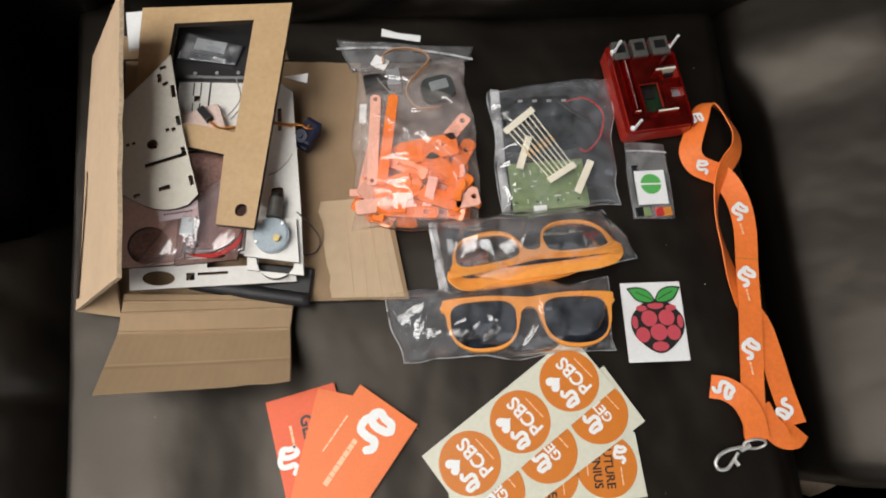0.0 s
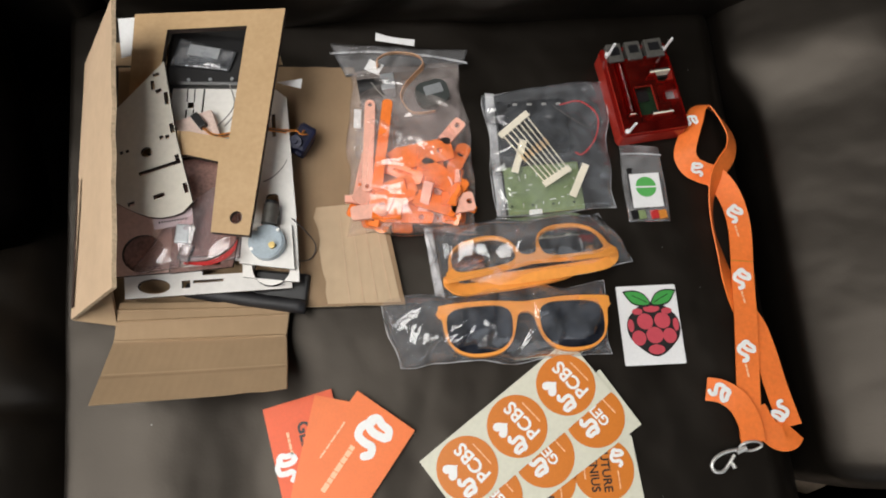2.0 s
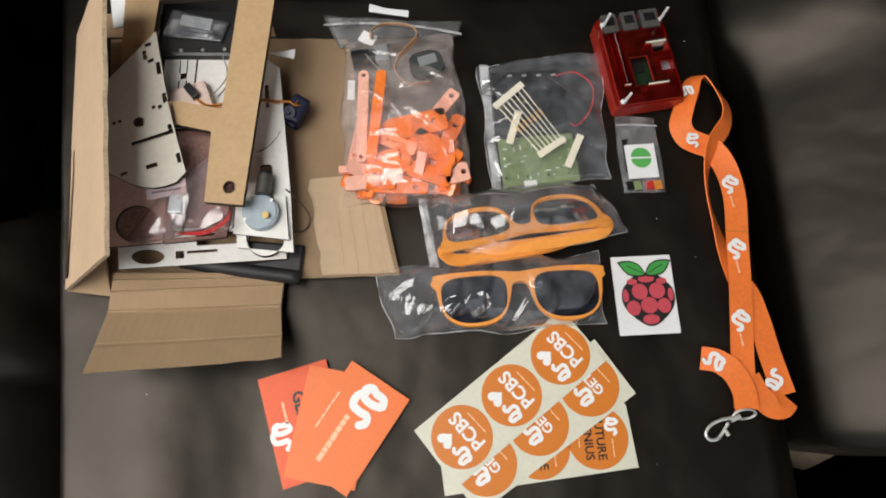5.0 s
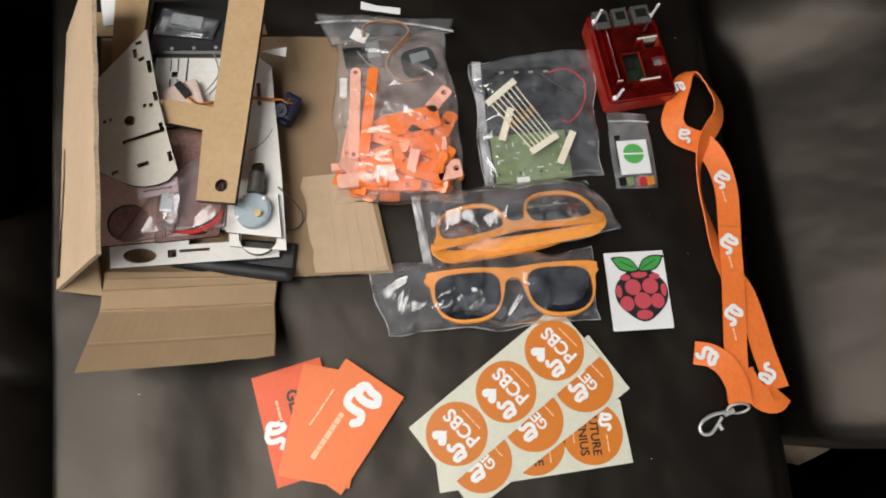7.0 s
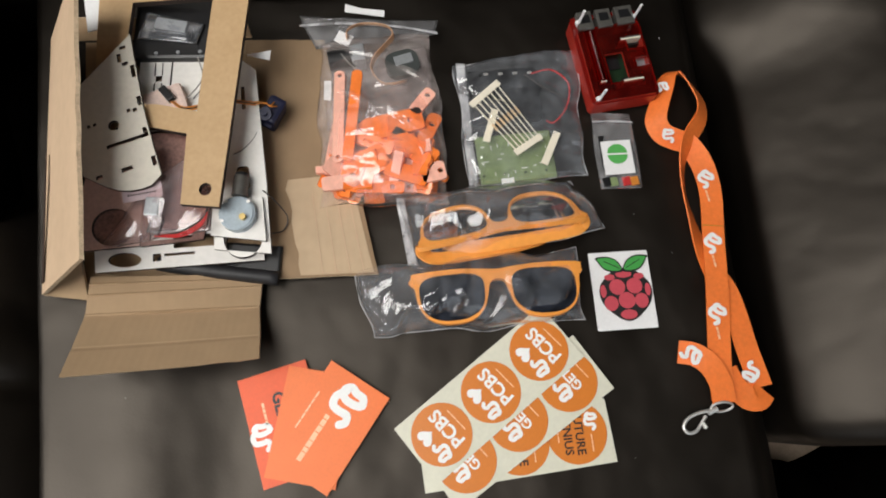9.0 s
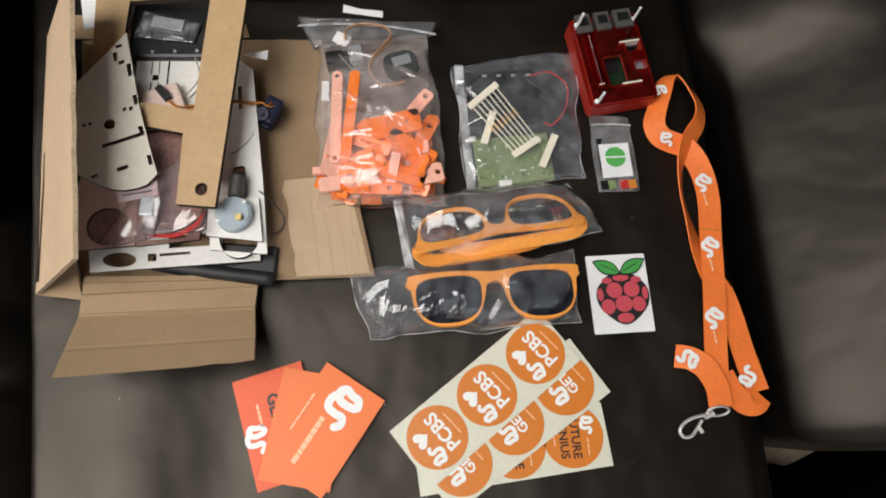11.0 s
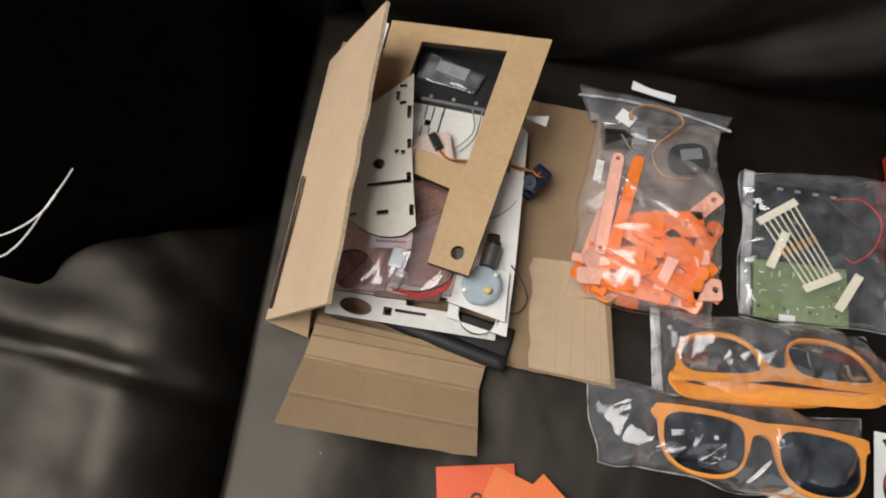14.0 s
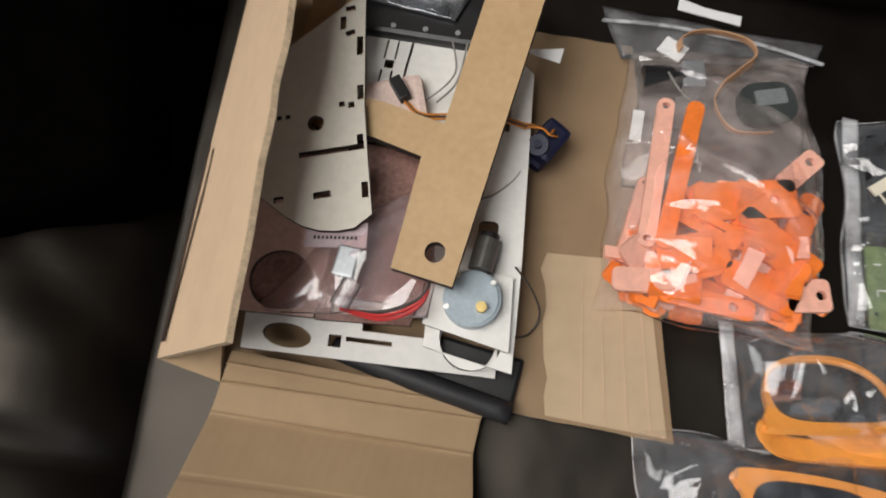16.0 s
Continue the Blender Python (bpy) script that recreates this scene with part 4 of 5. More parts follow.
def ribbon(pts, width, thick=0.0008, per=8, bm=None):
    """A strap along x, y, z, with the turn of its width out of the level in degrees."""
    line = smooth_line(pts, per)
    bm = bm or bmesh.new()
    rings = []
    for i, q in enumerate(line):
        a, b = Vector(line[max(i - 1, 0)][:3]), Vector(line[min(i + 1, len(line) - 1)][:3])
        t = (b - a).normalized()
        side = t.cross(Vector((0, 0, 1))).normalized()
        up = side.cross(t)
        c, s = math.cos(radians(q[3])), math.sin(radians(q[3]))
        w, n = (side * c + up * s) * width / 2, (up * c - side * s) * thick / 2
        p = Vector(q[:3])
        rings.append([p + w + n, p - w + n, p - w - n, p + w - n])
    for k in range(4):
        rows = [[bm.verts.new(r[k].lerp(r[(k + 1) % 4], f)) for f in ((0, 0.25, 0.5, 0.75, 1) if k % 2 == 0 else (0, 1))] for r in rings]
        for a, b in zip(rows, rows[1:]):
            for q in range(len(a) - 1):
                bm.faces.new((a[q], a[q + 1], b[q + 1], b[q]))
    for r in (rings[0], rings[-1]):
        bm.faces.new([bm.verts.new(q) for q in r])
    return bm


rib = thing("ribbon_cable", "thin tan flat cable curled in an S inside the bag", "cable", (-0.01, 0.22, 0.02))
part("cable", ribbon([(x, y, 0.0245, 76) for x, y in ((-0.0425, 0.2380), (-0.0430, 0.2450), (-0.0340, 0.2510), (-0.0200, 0.2515), (-0.0070, 0.2480), (-0.0025, 0.2390), (-0.0110, 0.2280), (-0.0190, 0.2180), (-0.0220, 0.2060), (-0.0120, 0.1925), (0.0070, 0.1940))], 0.0055, 0.0007), mat("tan_cable", (0.50, 0.27, 0.14), 0.4), rib, smooth=True)
for cx, cy, a in ((-0.048, 0.222, 8),):
    mo = thing("small_motor", "small grey geared motor inside the zip bag", "motor", (cx, cy, 0.01))
    part("can", tube([(cx - 0.012 * math.cos(radians(a)), cy - 0.012 * math.sin(radians(a)), 0.017), (cx + 0.010 * math.cos(radians(a)), cy + 0.010 * math.sin(radians(a)), 0.017)], 0.0085, 18, 1), M_BLACK, mo)
    part("gearbox", block(cx + 0.014 * math.cos(radians(a)), cy + 0.014 * math.sin(radians(a)), 0.009, 0.012, 0.016, 0.016, a, 0.001), M_GREY, mo)
    part("wire", tube([(cx, cy, 0.026), (cx + 0.01, cy - 0.012, 0.024), (cx + 0.022, cy - 0.016, 0.022)], 0.0006, 6), M_WIRE_G, mo)
for cx, cy, w, h, a in ((-0.046, 0.2400, 0.014, 0.011, -28), (-0.0605, 0.1900, 0.006, 0.018, -2)):
    solo("paper_piece", plate(rect(cx, cy, w, h, a), (), 0.021, 0.0006), [M_PAPER, M_PAPER], "small pale paper slip inside the zip bag", "paper")

# ---- bag with circuit boards and resistors ----
pbag = thing("component_bag", "clear plastic bag with a green circuit board and resistors", "bag", (0.105, 0.16, 0.002))
film_part(pouch([(0.057, 0.104), (0.159, 0.109), (0.162, 0.232), (0.052, 0.221)], 0.016, 80, 84, 0.0015, 0.0055, 11.0, 0.3), M_FILM, pbag, smooth=True)
part("seal_strip", pouch([(0.057, 0.104), (0.065, 0.105), (0.060, 0.220), (0.052, 0.221)], 0.001, 6, 40, 0.004, 0.0015, 2.0), M_ZIP, pbag, "cloudy sealed edge", smooth=True)
rim_glint([(0.057, 0.104), (0.159, 0.109), (0.162, 0.232), (0.052, 0.221)], 0.003, pbag, 11.0, 0.0055, 0.0003)
sw = thing("battery_holder", "black plastic battery holder inside the clear bag", "battery holder", (0.09, 0.19, 0.002))
part("body", plate(rect(0.093, 0.186, 0.062, 0.050, 2, 0.004), [circle(0.073, 0.206, 0.0016, 10)], 0.002, 0.007), [M_BLACK, M_BLACK], sw)
for k in range(4):
    part("contact", block(0.078 + 0.013 * k, 0.2065, 0.009, 0.004, 0.002, 0.001, 4), M_STEEL, sw)
pcb = thing("circuit_board", "pale green unpopulated circuit board in the clear bag", "circuit board", (0.1, 0.125, 0.002))
part("board", plate(rect(0.0985, 0.128, 0.066, 0.044, 4, 0.001), [circle(0.070 + 0.018 * k, 0.112 + 0.001 * k, 0.0013, 8) for k in range(4)], 0.003, 0.0016), [M_PCB, M_PCB], pcb)
for k in range(24):
    x, y = rng.uniform(-0.030, 0.030), rng.uniform(-0.019, 0.019)
    p = frame_at(0.0985, 0.128, 0.0046, 4)(x, y)
    part("solder_pad", block(p.x, p.y, 0.0046, rng.uniform(0.001, 0.006), 0.0008, 0.0002, rng.choice((4, 94))), M_PAPER if k % 2 else M_STEEL, pcb)
part("white_block", block(0.090, 0.1065, 0.0046, 0.011, 0.0045, 0.001, 4), M_PAPER, pcb)
rs = thing("resistor_strip", "strip of seven resistors between two cream paper tapes", "resistors", (0.09, 0.16, 0.012))
a0, a1, b0, b1 = Vector((0.0880, 0.1955, 0.0150)), Vector((0.0620, 0.1735, 0.0150)), Vector((0.1205, 0.1425, 0.0150)), Vector((0.0970, 0.1275, 0.0150))
for p, q in ((a0, a1), (b0, b1)):
    mid, d = (p + q) / 2, q - p
    part("paper_tape", block(mid.x, mid.y, 0.0143, d.length, 0.0058, 0.0012, math.degrees(math.atan2(d.y, d.x))), M_CREAM, rs)
for k in range(7):
    t = 0.08 + 0.84 * k / 6
    p, q = a0.lerp(a1, t), b0.lerp(b1, t)
    part("lead_wire", tube([p, (p + q) / 2, q], 0.00055, 6, 2), M_CREAM, rs)
    part("resistor", tube([p.lerp(q, 0.44), p.lerp(q, 0.56)], 0.0011, 8, 1), M_RES, rs)
for (x0, y0), (x1, y1) in (((0.083, 0.170), (0.073, 0.140)), ((0.135, 0.146), (0.121, 0.117))):
    solo("paper_tape", block((x0 + x1) / 2, (y0 + y1) / 2, 0.0125, math.hypot(x1 - x0, y1 - y0), 0.0062, 0.0012, math.degrees(math.atan2(y1 - y0, x1 - x0))), M_CREAM, "cut cream paper tape in the clear bag", "tape")
bm = tube([(0.118, 0.205, 0.010), (0.136, 0.207, 0.012), (0.150, 0.193, 0.012), (0.147, 0.172, 0.010), (0.135, 0.158, 0.008), (0.128, 0.160, 0.008)], 0.0007, 6, 8)
solo("red_wire", bm, M_WIRE_R, "thin red wire curled inside the clear bag", "wire")
bm = tube([(0.112, 0.205, 0.010), (0.128, 0.190, 0.012), (0.143, 0.182, 0.012), (0.150, 0.190, 0.010)], 0.0006, 6, 8)
solo("black_wire", bm, M_WIRE_D, "thin black wire curled inside the clear bag", "wire")

# ---- small computer in a red case ----
PA = 7.5
pi_at = frame_at(0.1920, 0.2150, 0.0, PA, 1.085)
pi = thing("cased_computer", "single-board computer in a layered red acrylic case", "computer", (0.1865, 0.2055, 0.001))


def pib(name, x, y, z, w, d, h, m, bevel=0.0, label=""):
    p = pi_at(x, y)
    return part(name, block(p.x, p.y, z, w, d, h, PA, bevel), m, pi, label)


def pi_plate(name, outline, holes, z, h, m):
    return part(name, plate(outline, holes, 0, h, lambda x, y, w: pi_at(x, y, z + w)), m, pi)


CW, CL = 0.0565, 0.081
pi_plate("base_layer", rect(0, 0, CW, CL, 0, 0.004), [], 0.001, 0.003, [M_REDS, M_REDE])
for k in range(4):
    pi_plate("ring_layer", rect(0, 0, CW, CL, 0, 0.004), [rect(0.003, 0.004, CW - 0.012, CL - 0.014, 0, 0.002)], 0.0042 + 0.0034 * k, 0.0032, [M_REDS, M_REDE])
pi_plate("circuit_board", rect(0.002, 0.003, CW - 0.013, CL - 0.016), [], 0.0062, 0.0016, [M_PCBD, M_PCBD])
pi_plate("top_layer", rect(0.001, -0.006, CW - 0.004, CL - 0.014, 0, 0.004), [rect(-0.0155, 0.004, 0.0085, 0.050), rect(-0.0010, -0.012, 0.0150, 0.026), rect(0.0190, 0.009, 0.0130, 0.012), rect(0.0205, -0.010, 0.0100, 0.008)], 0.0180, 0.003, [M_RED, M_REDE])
for x, w in ((-0.017, 0.0135), (-0.001, 0.0135), (0.0165, 0.0160)):
    u = pib("usb_socket" if w < 0.015 else "network_socket", x, 0.0335, 0.0080, w, 0.018, 0.0150, M_USB, 0.0006)
    p = pi_at(x, 0.0345)
    part("opening", block(p.x, p.y, 0.0231, w * 0.62, 0.008, 0.0004, PA), M_BLACK, u)
pib("pin_header", -0.0165, 0.002, 0.0080, 0.0052, 0.050, 0.0085, M_BLACK)
pib("pin_row", -0.0150, 0.002, 0.0165, 0.0012, 0.048, 0.0045, M_PAPER)
pib("pin_row", -0.0176, 0.002, 0.0165, 0.0012, 0.048, 0.004, M_STEEL)
pib("processor", 0.0005, -0.002, 0.0080, 0.0125, 0.0125, 0.0012, M_BLACK)
pib("memory_chip", 0.0015, 0.0145, 0.0080, 0.010, 0.010, 0.0012, M_BLACK)
pib("video_socket", 0.0205, -0.004, 0.0080, 0.0115, 0.0150, 0.0062, M_GREY, 0.0006)
pib("camera_socket", 0.0165, 0.0120, 0.0080, 0.018, 0.0013, 0.0140, M_CREAM)
pib("socket_latch", 0.0165, 0.0142, 0.0080, 0.018, 0.0024, 0.0125, M_BLACK)
pib("display_socket", 0.0095, -0.0250, 0.0080, 0.018, 0.0013, 0.0140, M_CREAM)
pib("socket_latch", 0.0095, -0.0228, 0.0080, 0.018, 0.0024, 0.0125, M_BLACK)
pib("header_end", -0.0150, 0.0265, 0.0165, 0.0052, 0.0012, 0.0045, M_CREAM)
pib("header_end", -0.0150, -0.0225, 0.0165, 0.0052, 0.0012, 0.0045, M_CREAM)
pib("audio_socket", 0.0200, 0.0130, 0.0080, 0.012, 0.007, 0.006, M_BLACK)
pib("power_socket", 0.0200, -0.0270, 0.0080, 0.0060, 0.008, 0.003, M_STEEL)
pib("capacitor", 0.0000, -0.0240, 0.0080, 0.006, 0.006, 0.004, M_GREY)
for x, y in ((-0.0235, 0.0330), (0.0235, 0.0310), (-0.0235, -0.0372)):
    p = pi_at(x, y)
    post = part("standoff", tube([(p.x, p.y, 0.0005), (p.x + 0.002, p.y - 0.001, 0.0400 if y > 0 else 0.0385)], 0.0012, 10, 1), M_NYLON, pi, "white nylon post")
    part("nut", tube([(p.x, p.y, 0.0212), (p.x, p.y, 0.0230)], 0.0022, 6, 1), M_NYLON, post)

# ---- small bag with green-dot label ----
gb = thing("mini_zip_bag", "tiny clear zip bag with a white green-dot label", "bag", (0.188, 0.13, 0.001))
film_part(pouch([(0.1700, 0.0955), (0.2065, 0.0965), (0.2055, 0.1660), (0.1690, 0.1690)], 0.0045, 24, 40, 0.001, 0.002, 21.0, 0.4), M_FILM_H, gb, smooth=True)
part("zip_strip", tube([(0.1695, 0.1590, 0.0035), (0.1880, 0.1585, 0.004), (0.2055, 0.1570, 0.0035)], 0.0008, 6, 4), M_ZIP, gb)
part("label", plate(rect(0.1870, 0.1230, 0.0262, 0.0312, 2), (), 0.0064, 0.0004), [M_PAPER, M_PAPER], gb, "white square paper label")
for y0, sgn in ((0.1268, 1), (0.1253, -1)):
    part("green_half_dot", flat([(0.1870 + 0.0088 * math.cos(t * math.pi / 12), y0 + sgn * 0.0085 * math.sin(t * math.pi / 12)) for t in range(13)], frame_at(0, 0, 0.0070, 0)), M_GREEN, gb)
for cx, mt in ((0.182, M_PCB), (0.193, M_WIRE_R), (0.200, M_WIRE_O), (0.176, M_BLACK)):
    part("component", block(cx, 0.1020, 0.0022, 0.007, 0.008, 0.0018, 8, 0.0005), mt, gb)
part("component", block(0.1765, 0.130, 0.0022, 0.006, 0.030, 0.002, 2, 0.0005), M_BLACK, gb)

# ---- glasses ----
def lens_shape(cx, cy, w, h, flip=1, n=36):
    """A rounded lens, flatter on top and narrower below."""
    out = []
    for i in range(n):
        t = 2 * math.pi * i / n
        c, s = math.cos(t), math.sin(t)
        e = 0.58 if s > 0 else 0.80
        x = math.copysign(abs(c) ** e, c) * w / 2 * (1 + 0.10 * s)
        y = math.copysign(abs(s) ** e, s) * h / 2
        out.append((cx + x + flip * 0.0, cy + y))
    return out


def glasses(name_label, place, lens_mat, group, temples):
    g = thing("glasses", name_label, "glasses", place(0, 0, 0), group)
    W = 0.0695
    top = [(-W, 0.0190), (-0.062, 0.0203), (-0.035, 0.0208), (-0.014, 0.0192), (0, 0.0178), (0.014, 0.0192), (0.035, 0.0208), (0.062, 0.0203), (W, 0.0190)]
    low = [(W - 0.0005, 0.0120), (0.0664, 0.0080), (0.0645, -0.004), (0.0590, -0.0158), (0.0485, -0.0226), (0.0355, -0.0243), (0.0225, -0.0222), (0.0130, -0.0140), (0.0085, -0.002), (0.0060, 0.0070), (0, 0.0098)]
    low = low + [(-x, y) for x, y in low[-2::-1]]
    outline = [(float(q[0]), float(q[1])) for q in smooth_line(top[::-1], 4)[:-1]] + [(float(q[0]), float(q[1])) for q in smooth_line(low[::-1], 4)]
    holes = [lens_shape(-0.0368, -0.0025, 0.0516, 0.0386), lens_shape(0.0368, -0.0025, 0.0516, 0.0386)]
    curve = lambda x, y, w: place(x, y, w - 0.004 * (x / W) ** 2)
    bm = plate(outline, holes, 0, 0.0042, curve)
    part("front_frame", bm, [M_FRAME, M_FRAME], g)
    for s in (-1, 1):
        part("lens", plate(lens_shape(s * 0.0368, -0.0025, 0.0520, 0.0390), (), 0, 0.0012, lambda x, y, w: curve(x, y, w + 0.0014)), [lens_mat, lens_mat], g, "dark tinted lens")
    for s in (-1, 1):
        part("temple", temples(s), M_FRAME, g)
    return g


G1 = pose(0.0725, 0.0080, 0.0190, -8, 0, 2.0)
g1 = lambda x, y, w=0.0: G1 @ Vector((x, y, w))


def g1_temple(s):
    pts = [(s * 0.0655, 0.0145, -0.001), (s * 0.0650, 0.0145, -0.006), (s * 0.050, 0.0150, -0.0085 - 0.001 * s), (-s * 0.02, 0.016, -0.010 - 0.002 * s), (-s * 0.050, 0.010, -0.010 - 0.002 * s)]
    pts = [(*g1(*q), 82) for q in pts]
    return ribbon(pts, 0.009, 0.003)


glasses("orange plastic sunglasses with dark lenses in a clear sleeve", g1, M_LENS, "orange glasses", g1_temple)
G2 = pose(0.0775, 0.0690, 0.0170, 36, 0, 188.0)
g2 = lambda x, y, w=0.0: G2 @ Vector((x, y, w))


def g2_temple(s):
    pts = [(s * 0.066, 0.0160, -0.001), (s * 0.066, 0.017, -0.008), (s * 0.050, 0.020, -0.012 - 0.002 * s), (-s * 0.02, 0.018, -0.013 - 0.003 * s), (-s * 0.048, 0.006, -0.013 - 0.003 * s)]
    pts = [(*g2(*q), 20) for q in pts]
    return ribbon(pts, 0.0105, 0.003)


glasses("orange plastic glasses turned over in a clear sleeve", g2, M_CLEARLENS, "orange glasses", g2_temple)
s1 = thing("plastic_sleeve", "crinkled clear sleeve round the orange sunglasses", "plastic sleeve", (0.055, 0.005, 0.001), "clear sleeves")
film_part(pouch([(-0.032, -0.021), (0.144, -0.017), (0.141, 0.046), (-0.039, 0.032)], 0.0300, 110, 60, 0.001, 0.0065, 31.0, 0.35), M_FILM, s1, smooth=True)
s2 = thing("plastic_sleeve", "crinkled clear sleeve round the overturned glasses", "plastic sleeve", (0.08, 0.065, 0.001), "clear sleeves")
film_part(pouch([(0.008, 0.033), (0.169, 0.060), (0.146, 0.103), (-0.006, 0.094)], 0.0400, 110, 60, 0.001, 0.0045, 41.0, 0.35), M_FILM, s2, smooth=True)

rim_glint([(-0.032, -0.021), (0.144, -0.017), (0.141, 0.046), (-0.039, 0.032)], 0.003, s1, 31.0, 0.0065, 0.0003)
rim_glint([(0.008, 0.033), (0.169, 0.060), (0.146, 0.103), (-0.006, 0.094)], 0.003, s2, 41.0, 0.0045, 0.0003)

part("welded_band", pouch([(0.002, 0.036), (0.010, 0.034), (0.001, 0.094), (-0.006, 0.094)], 0.001, 6, 40, 0.006, 0.0015, 6.0), M_ZIP, s2, "cloudy welded end of the sleeve", smooth=True)

# ---- cards ----
CARDS = "orange business cards"


def card(cx, cy, z, a, m, label, draw):
    c = thing("business_card", label, "card", (cx, cy, z), CARDS)
    pl = frame_at(cx, cy, z, a)
    part("card", plate(rect(0, 0, 0.085, 0.055), (), 0, 0.0005, pl), [m, m], c)
    draw(c, frame_at(cx, cy, z + 0.0007, a))
    return c


def bars(place, x0, y0, widths, h, gap):
    """A row of plain bars in place of unreadable print."""
    bm = bmesh.new()
    x = x0
    for w in widths:
        join(bm, flat([(x, y0 - h / 2), (x + w, y0 - h / 2), (x + w, y0 + h / 2), (x, y0 + h / 2)], place))
        x += w + gap
    return bm


def draw_front(c, pl):
    part("curled_mark", mark(pl, -0.0207, 0.0038, 0.0300), M_INK_W, c)
    x = -0.0066
    for w in (0.0036, 0.0050, 0.0050, 0.0068, 0.0050, 0.0036, 0.0070):
        part("name_bar", flat([(x, -0.0078), (x + w, -0.0078), (x + w, -0.0038), (x, -0.0038)], pl), M_INK_P, c)
        x += w + 0.0006
    part("line_bars", bars(pl, -0.0177, -0.0217, (0.006, 0.004, 0.007, 0.005, 0.007), 0.0014, 0.0008), M_INK_P, c, "thin row of pale bars")


def draw_back(c, pl):
    part("curled_mark", mark(pl, 0.0045, -0.0178, 0.0200), M_INK_W, c)
    part("line_bars", bars(pl, -0.020, -0.0130, (0.004, 0.003, 0.005, 0.003), 0.0020, 0.0006), M_INK_P, c)
    part("lettering", words("GENIUS", lambda x, y, w: pl(-0.0035 + x, -0.0005 + y, w), 0.0125, 0.0004), M_INK_K, c, "heavy black lettering")


# reading directions: first card runs down to the lower left
card(-0.0990, -0.0835, 0.0006, -75.0, M_CARDR, "red-orange business card under the other cards", draw_back)
card(-0.0784, -0.0871, 0.0013, -102.6, M_CARDO, "orange business card between two others", lambda c, pl: None)
card(-0.0647, -0.0880, 0.0020, -125.5, M_CARDO, "orange business card with a white curled mark", draw_front)

# ---- printed berry sticker ----
st = thing("berry_sticker", "white card sticker printed with a red berry", "sticker", (0.1775, 0.0075, 0.001))
part("card", plate(rect(0.1775, 0.0072, 0.0500, 0.0655, 0.8, 0.001), (), 0.0006, 0.0012), [M_PAPER, M_INK_K], st)
sp = frame_at(0.1772, 0.0006, 0.0021, 0.8, 1.0)
# local place and half widths of each drupelet
drupes = ((-0.0040, 0.0092, 0.0066, 0.0066), (0.0104, 0.0094, 0.0066, 0.0066), (0.0026, -0.0024, 0.0070, 0.0068), (-0.0106, -0.0042, 0.0058, 0.0062), (0.0148, -0.0032, 0.0056, 0.0062),
          (0.0026, -0.0140, 0.0068, 0.0040), (-0.0160, 0.0062, 0.0025, 0.0054), (0.0212, 0.0058, 0.0024, 0.0054), (0.0026, 0.0196, 0.0068, 0.0030), (-0.0094, 0.0176, 0.0044, 0.0026), (0.0150, 0.0174, 0.0044, 0.0026))
body = [(0.0026, 0.0236), (0.0120, 0.0224), (0.0185, 0.0172), (0.0232, 0.0112), (0.0246, 0.0030), (0.0220, -0.0052), (0.0160, -0.0120), (0.0090, -0.0176), (0.0026, -0.0196)]
body += [(0.0052 - x, y) for x, y in body[-2:0:-1]]
part("berry_outline", flat([(float(q[0]), float(q[1])) for q in smooth_line(body, 4, True)], sp, 0.0004), M_INK_K, st)
for x, y, rx, ry in drupes:
    part("drupelet", flat(circle(x, y, rx, 24, ry), sp, 0.0006), M_INK_PINK, st)
for s in (-1, 1):
    leaf = [(s * (x - 0.0026) + 0.0026, y) for x, y in ((0.0040, 0.0236), (0.0100, 0.0228), (0.0175, 0.0252), (0.0220, 0.0312), (0.0228, 0.0336), (0.0150, 0.0342), (0.0085, 0.0318), (0.0052, 0.0276))]
    leaf = [(float(q[0]), float(q[1])) for q in smooth_line(leaf, 4, True)]
    big = [(x + (x - 0.0026 - s * 0.0105) * 0.16, y + (y - 0.029) * 0.24) for x, y in leaf]
    part("leaf_outline", flat(big, sp, 0.0007), M_INK_K, st)
    part("leaf", flat(leaf, sp, 0.0009), M_INK_G, st)
    part("leaf_vein", stroke([(s * 0.003 + 0.0026, 0.0248), (s * 0.009 + 0.0026, 0.0282), (s * 0.015 + 0.0026, 0.0312)], 0.0007, 0.0010, sp), M_INK_K, st)

# ---- sticker strips ----
STRIPS = "strips of round stickers"


def heart(pl, cx, cy, s):
    pts = []
    for i in range(28):
        t = 2 * math.pi * i / 28
        pts.append((cx + s * 16 * math.sin(t) ** 3 / 17, cy + s * (13 * math.cos(t) - 5 * math.cos(2 * t) - 2 * math.cos(3 * t) - math.cos(4 * t)) / 17))
    return flat(pts, pl, 0.0002)


def strip(cx, cy, z, a, ln, w, spots, label, cut=0.0):
    s = thing("sticker_strip", label, "sticker strip", (cx, cy, z), STRIPS)
    pl = frame_at(cx, cy, z, a)
    out = [(-ln / 2, -w / 2), (ln / 2, -w / 2), (ln / 2, w / 2 - cut), (ln / 2 - cut, w / 2), (-ln / 2, w / 2)] if cut else rect(0, 0, ln, w, 0, 0.0008)
    part("backing_paper", plate(out, (), 0, 0.0003, pl), [M_BACKP, M_BACKP], s)
    for x, y, turn, draw in spots:
        p = pl(x, y)
        dot = part("round_sticker", plate(circle(0, 0, 0.0237, 48), (), 0, 0.0002, frame_at(p.x, p.y, z + 0.0005, 0)), [M_STICK, M_STICK], s)
        draw(dot, frame_at(p.x, p.y, z + 0.0009, a + turn))
    return s


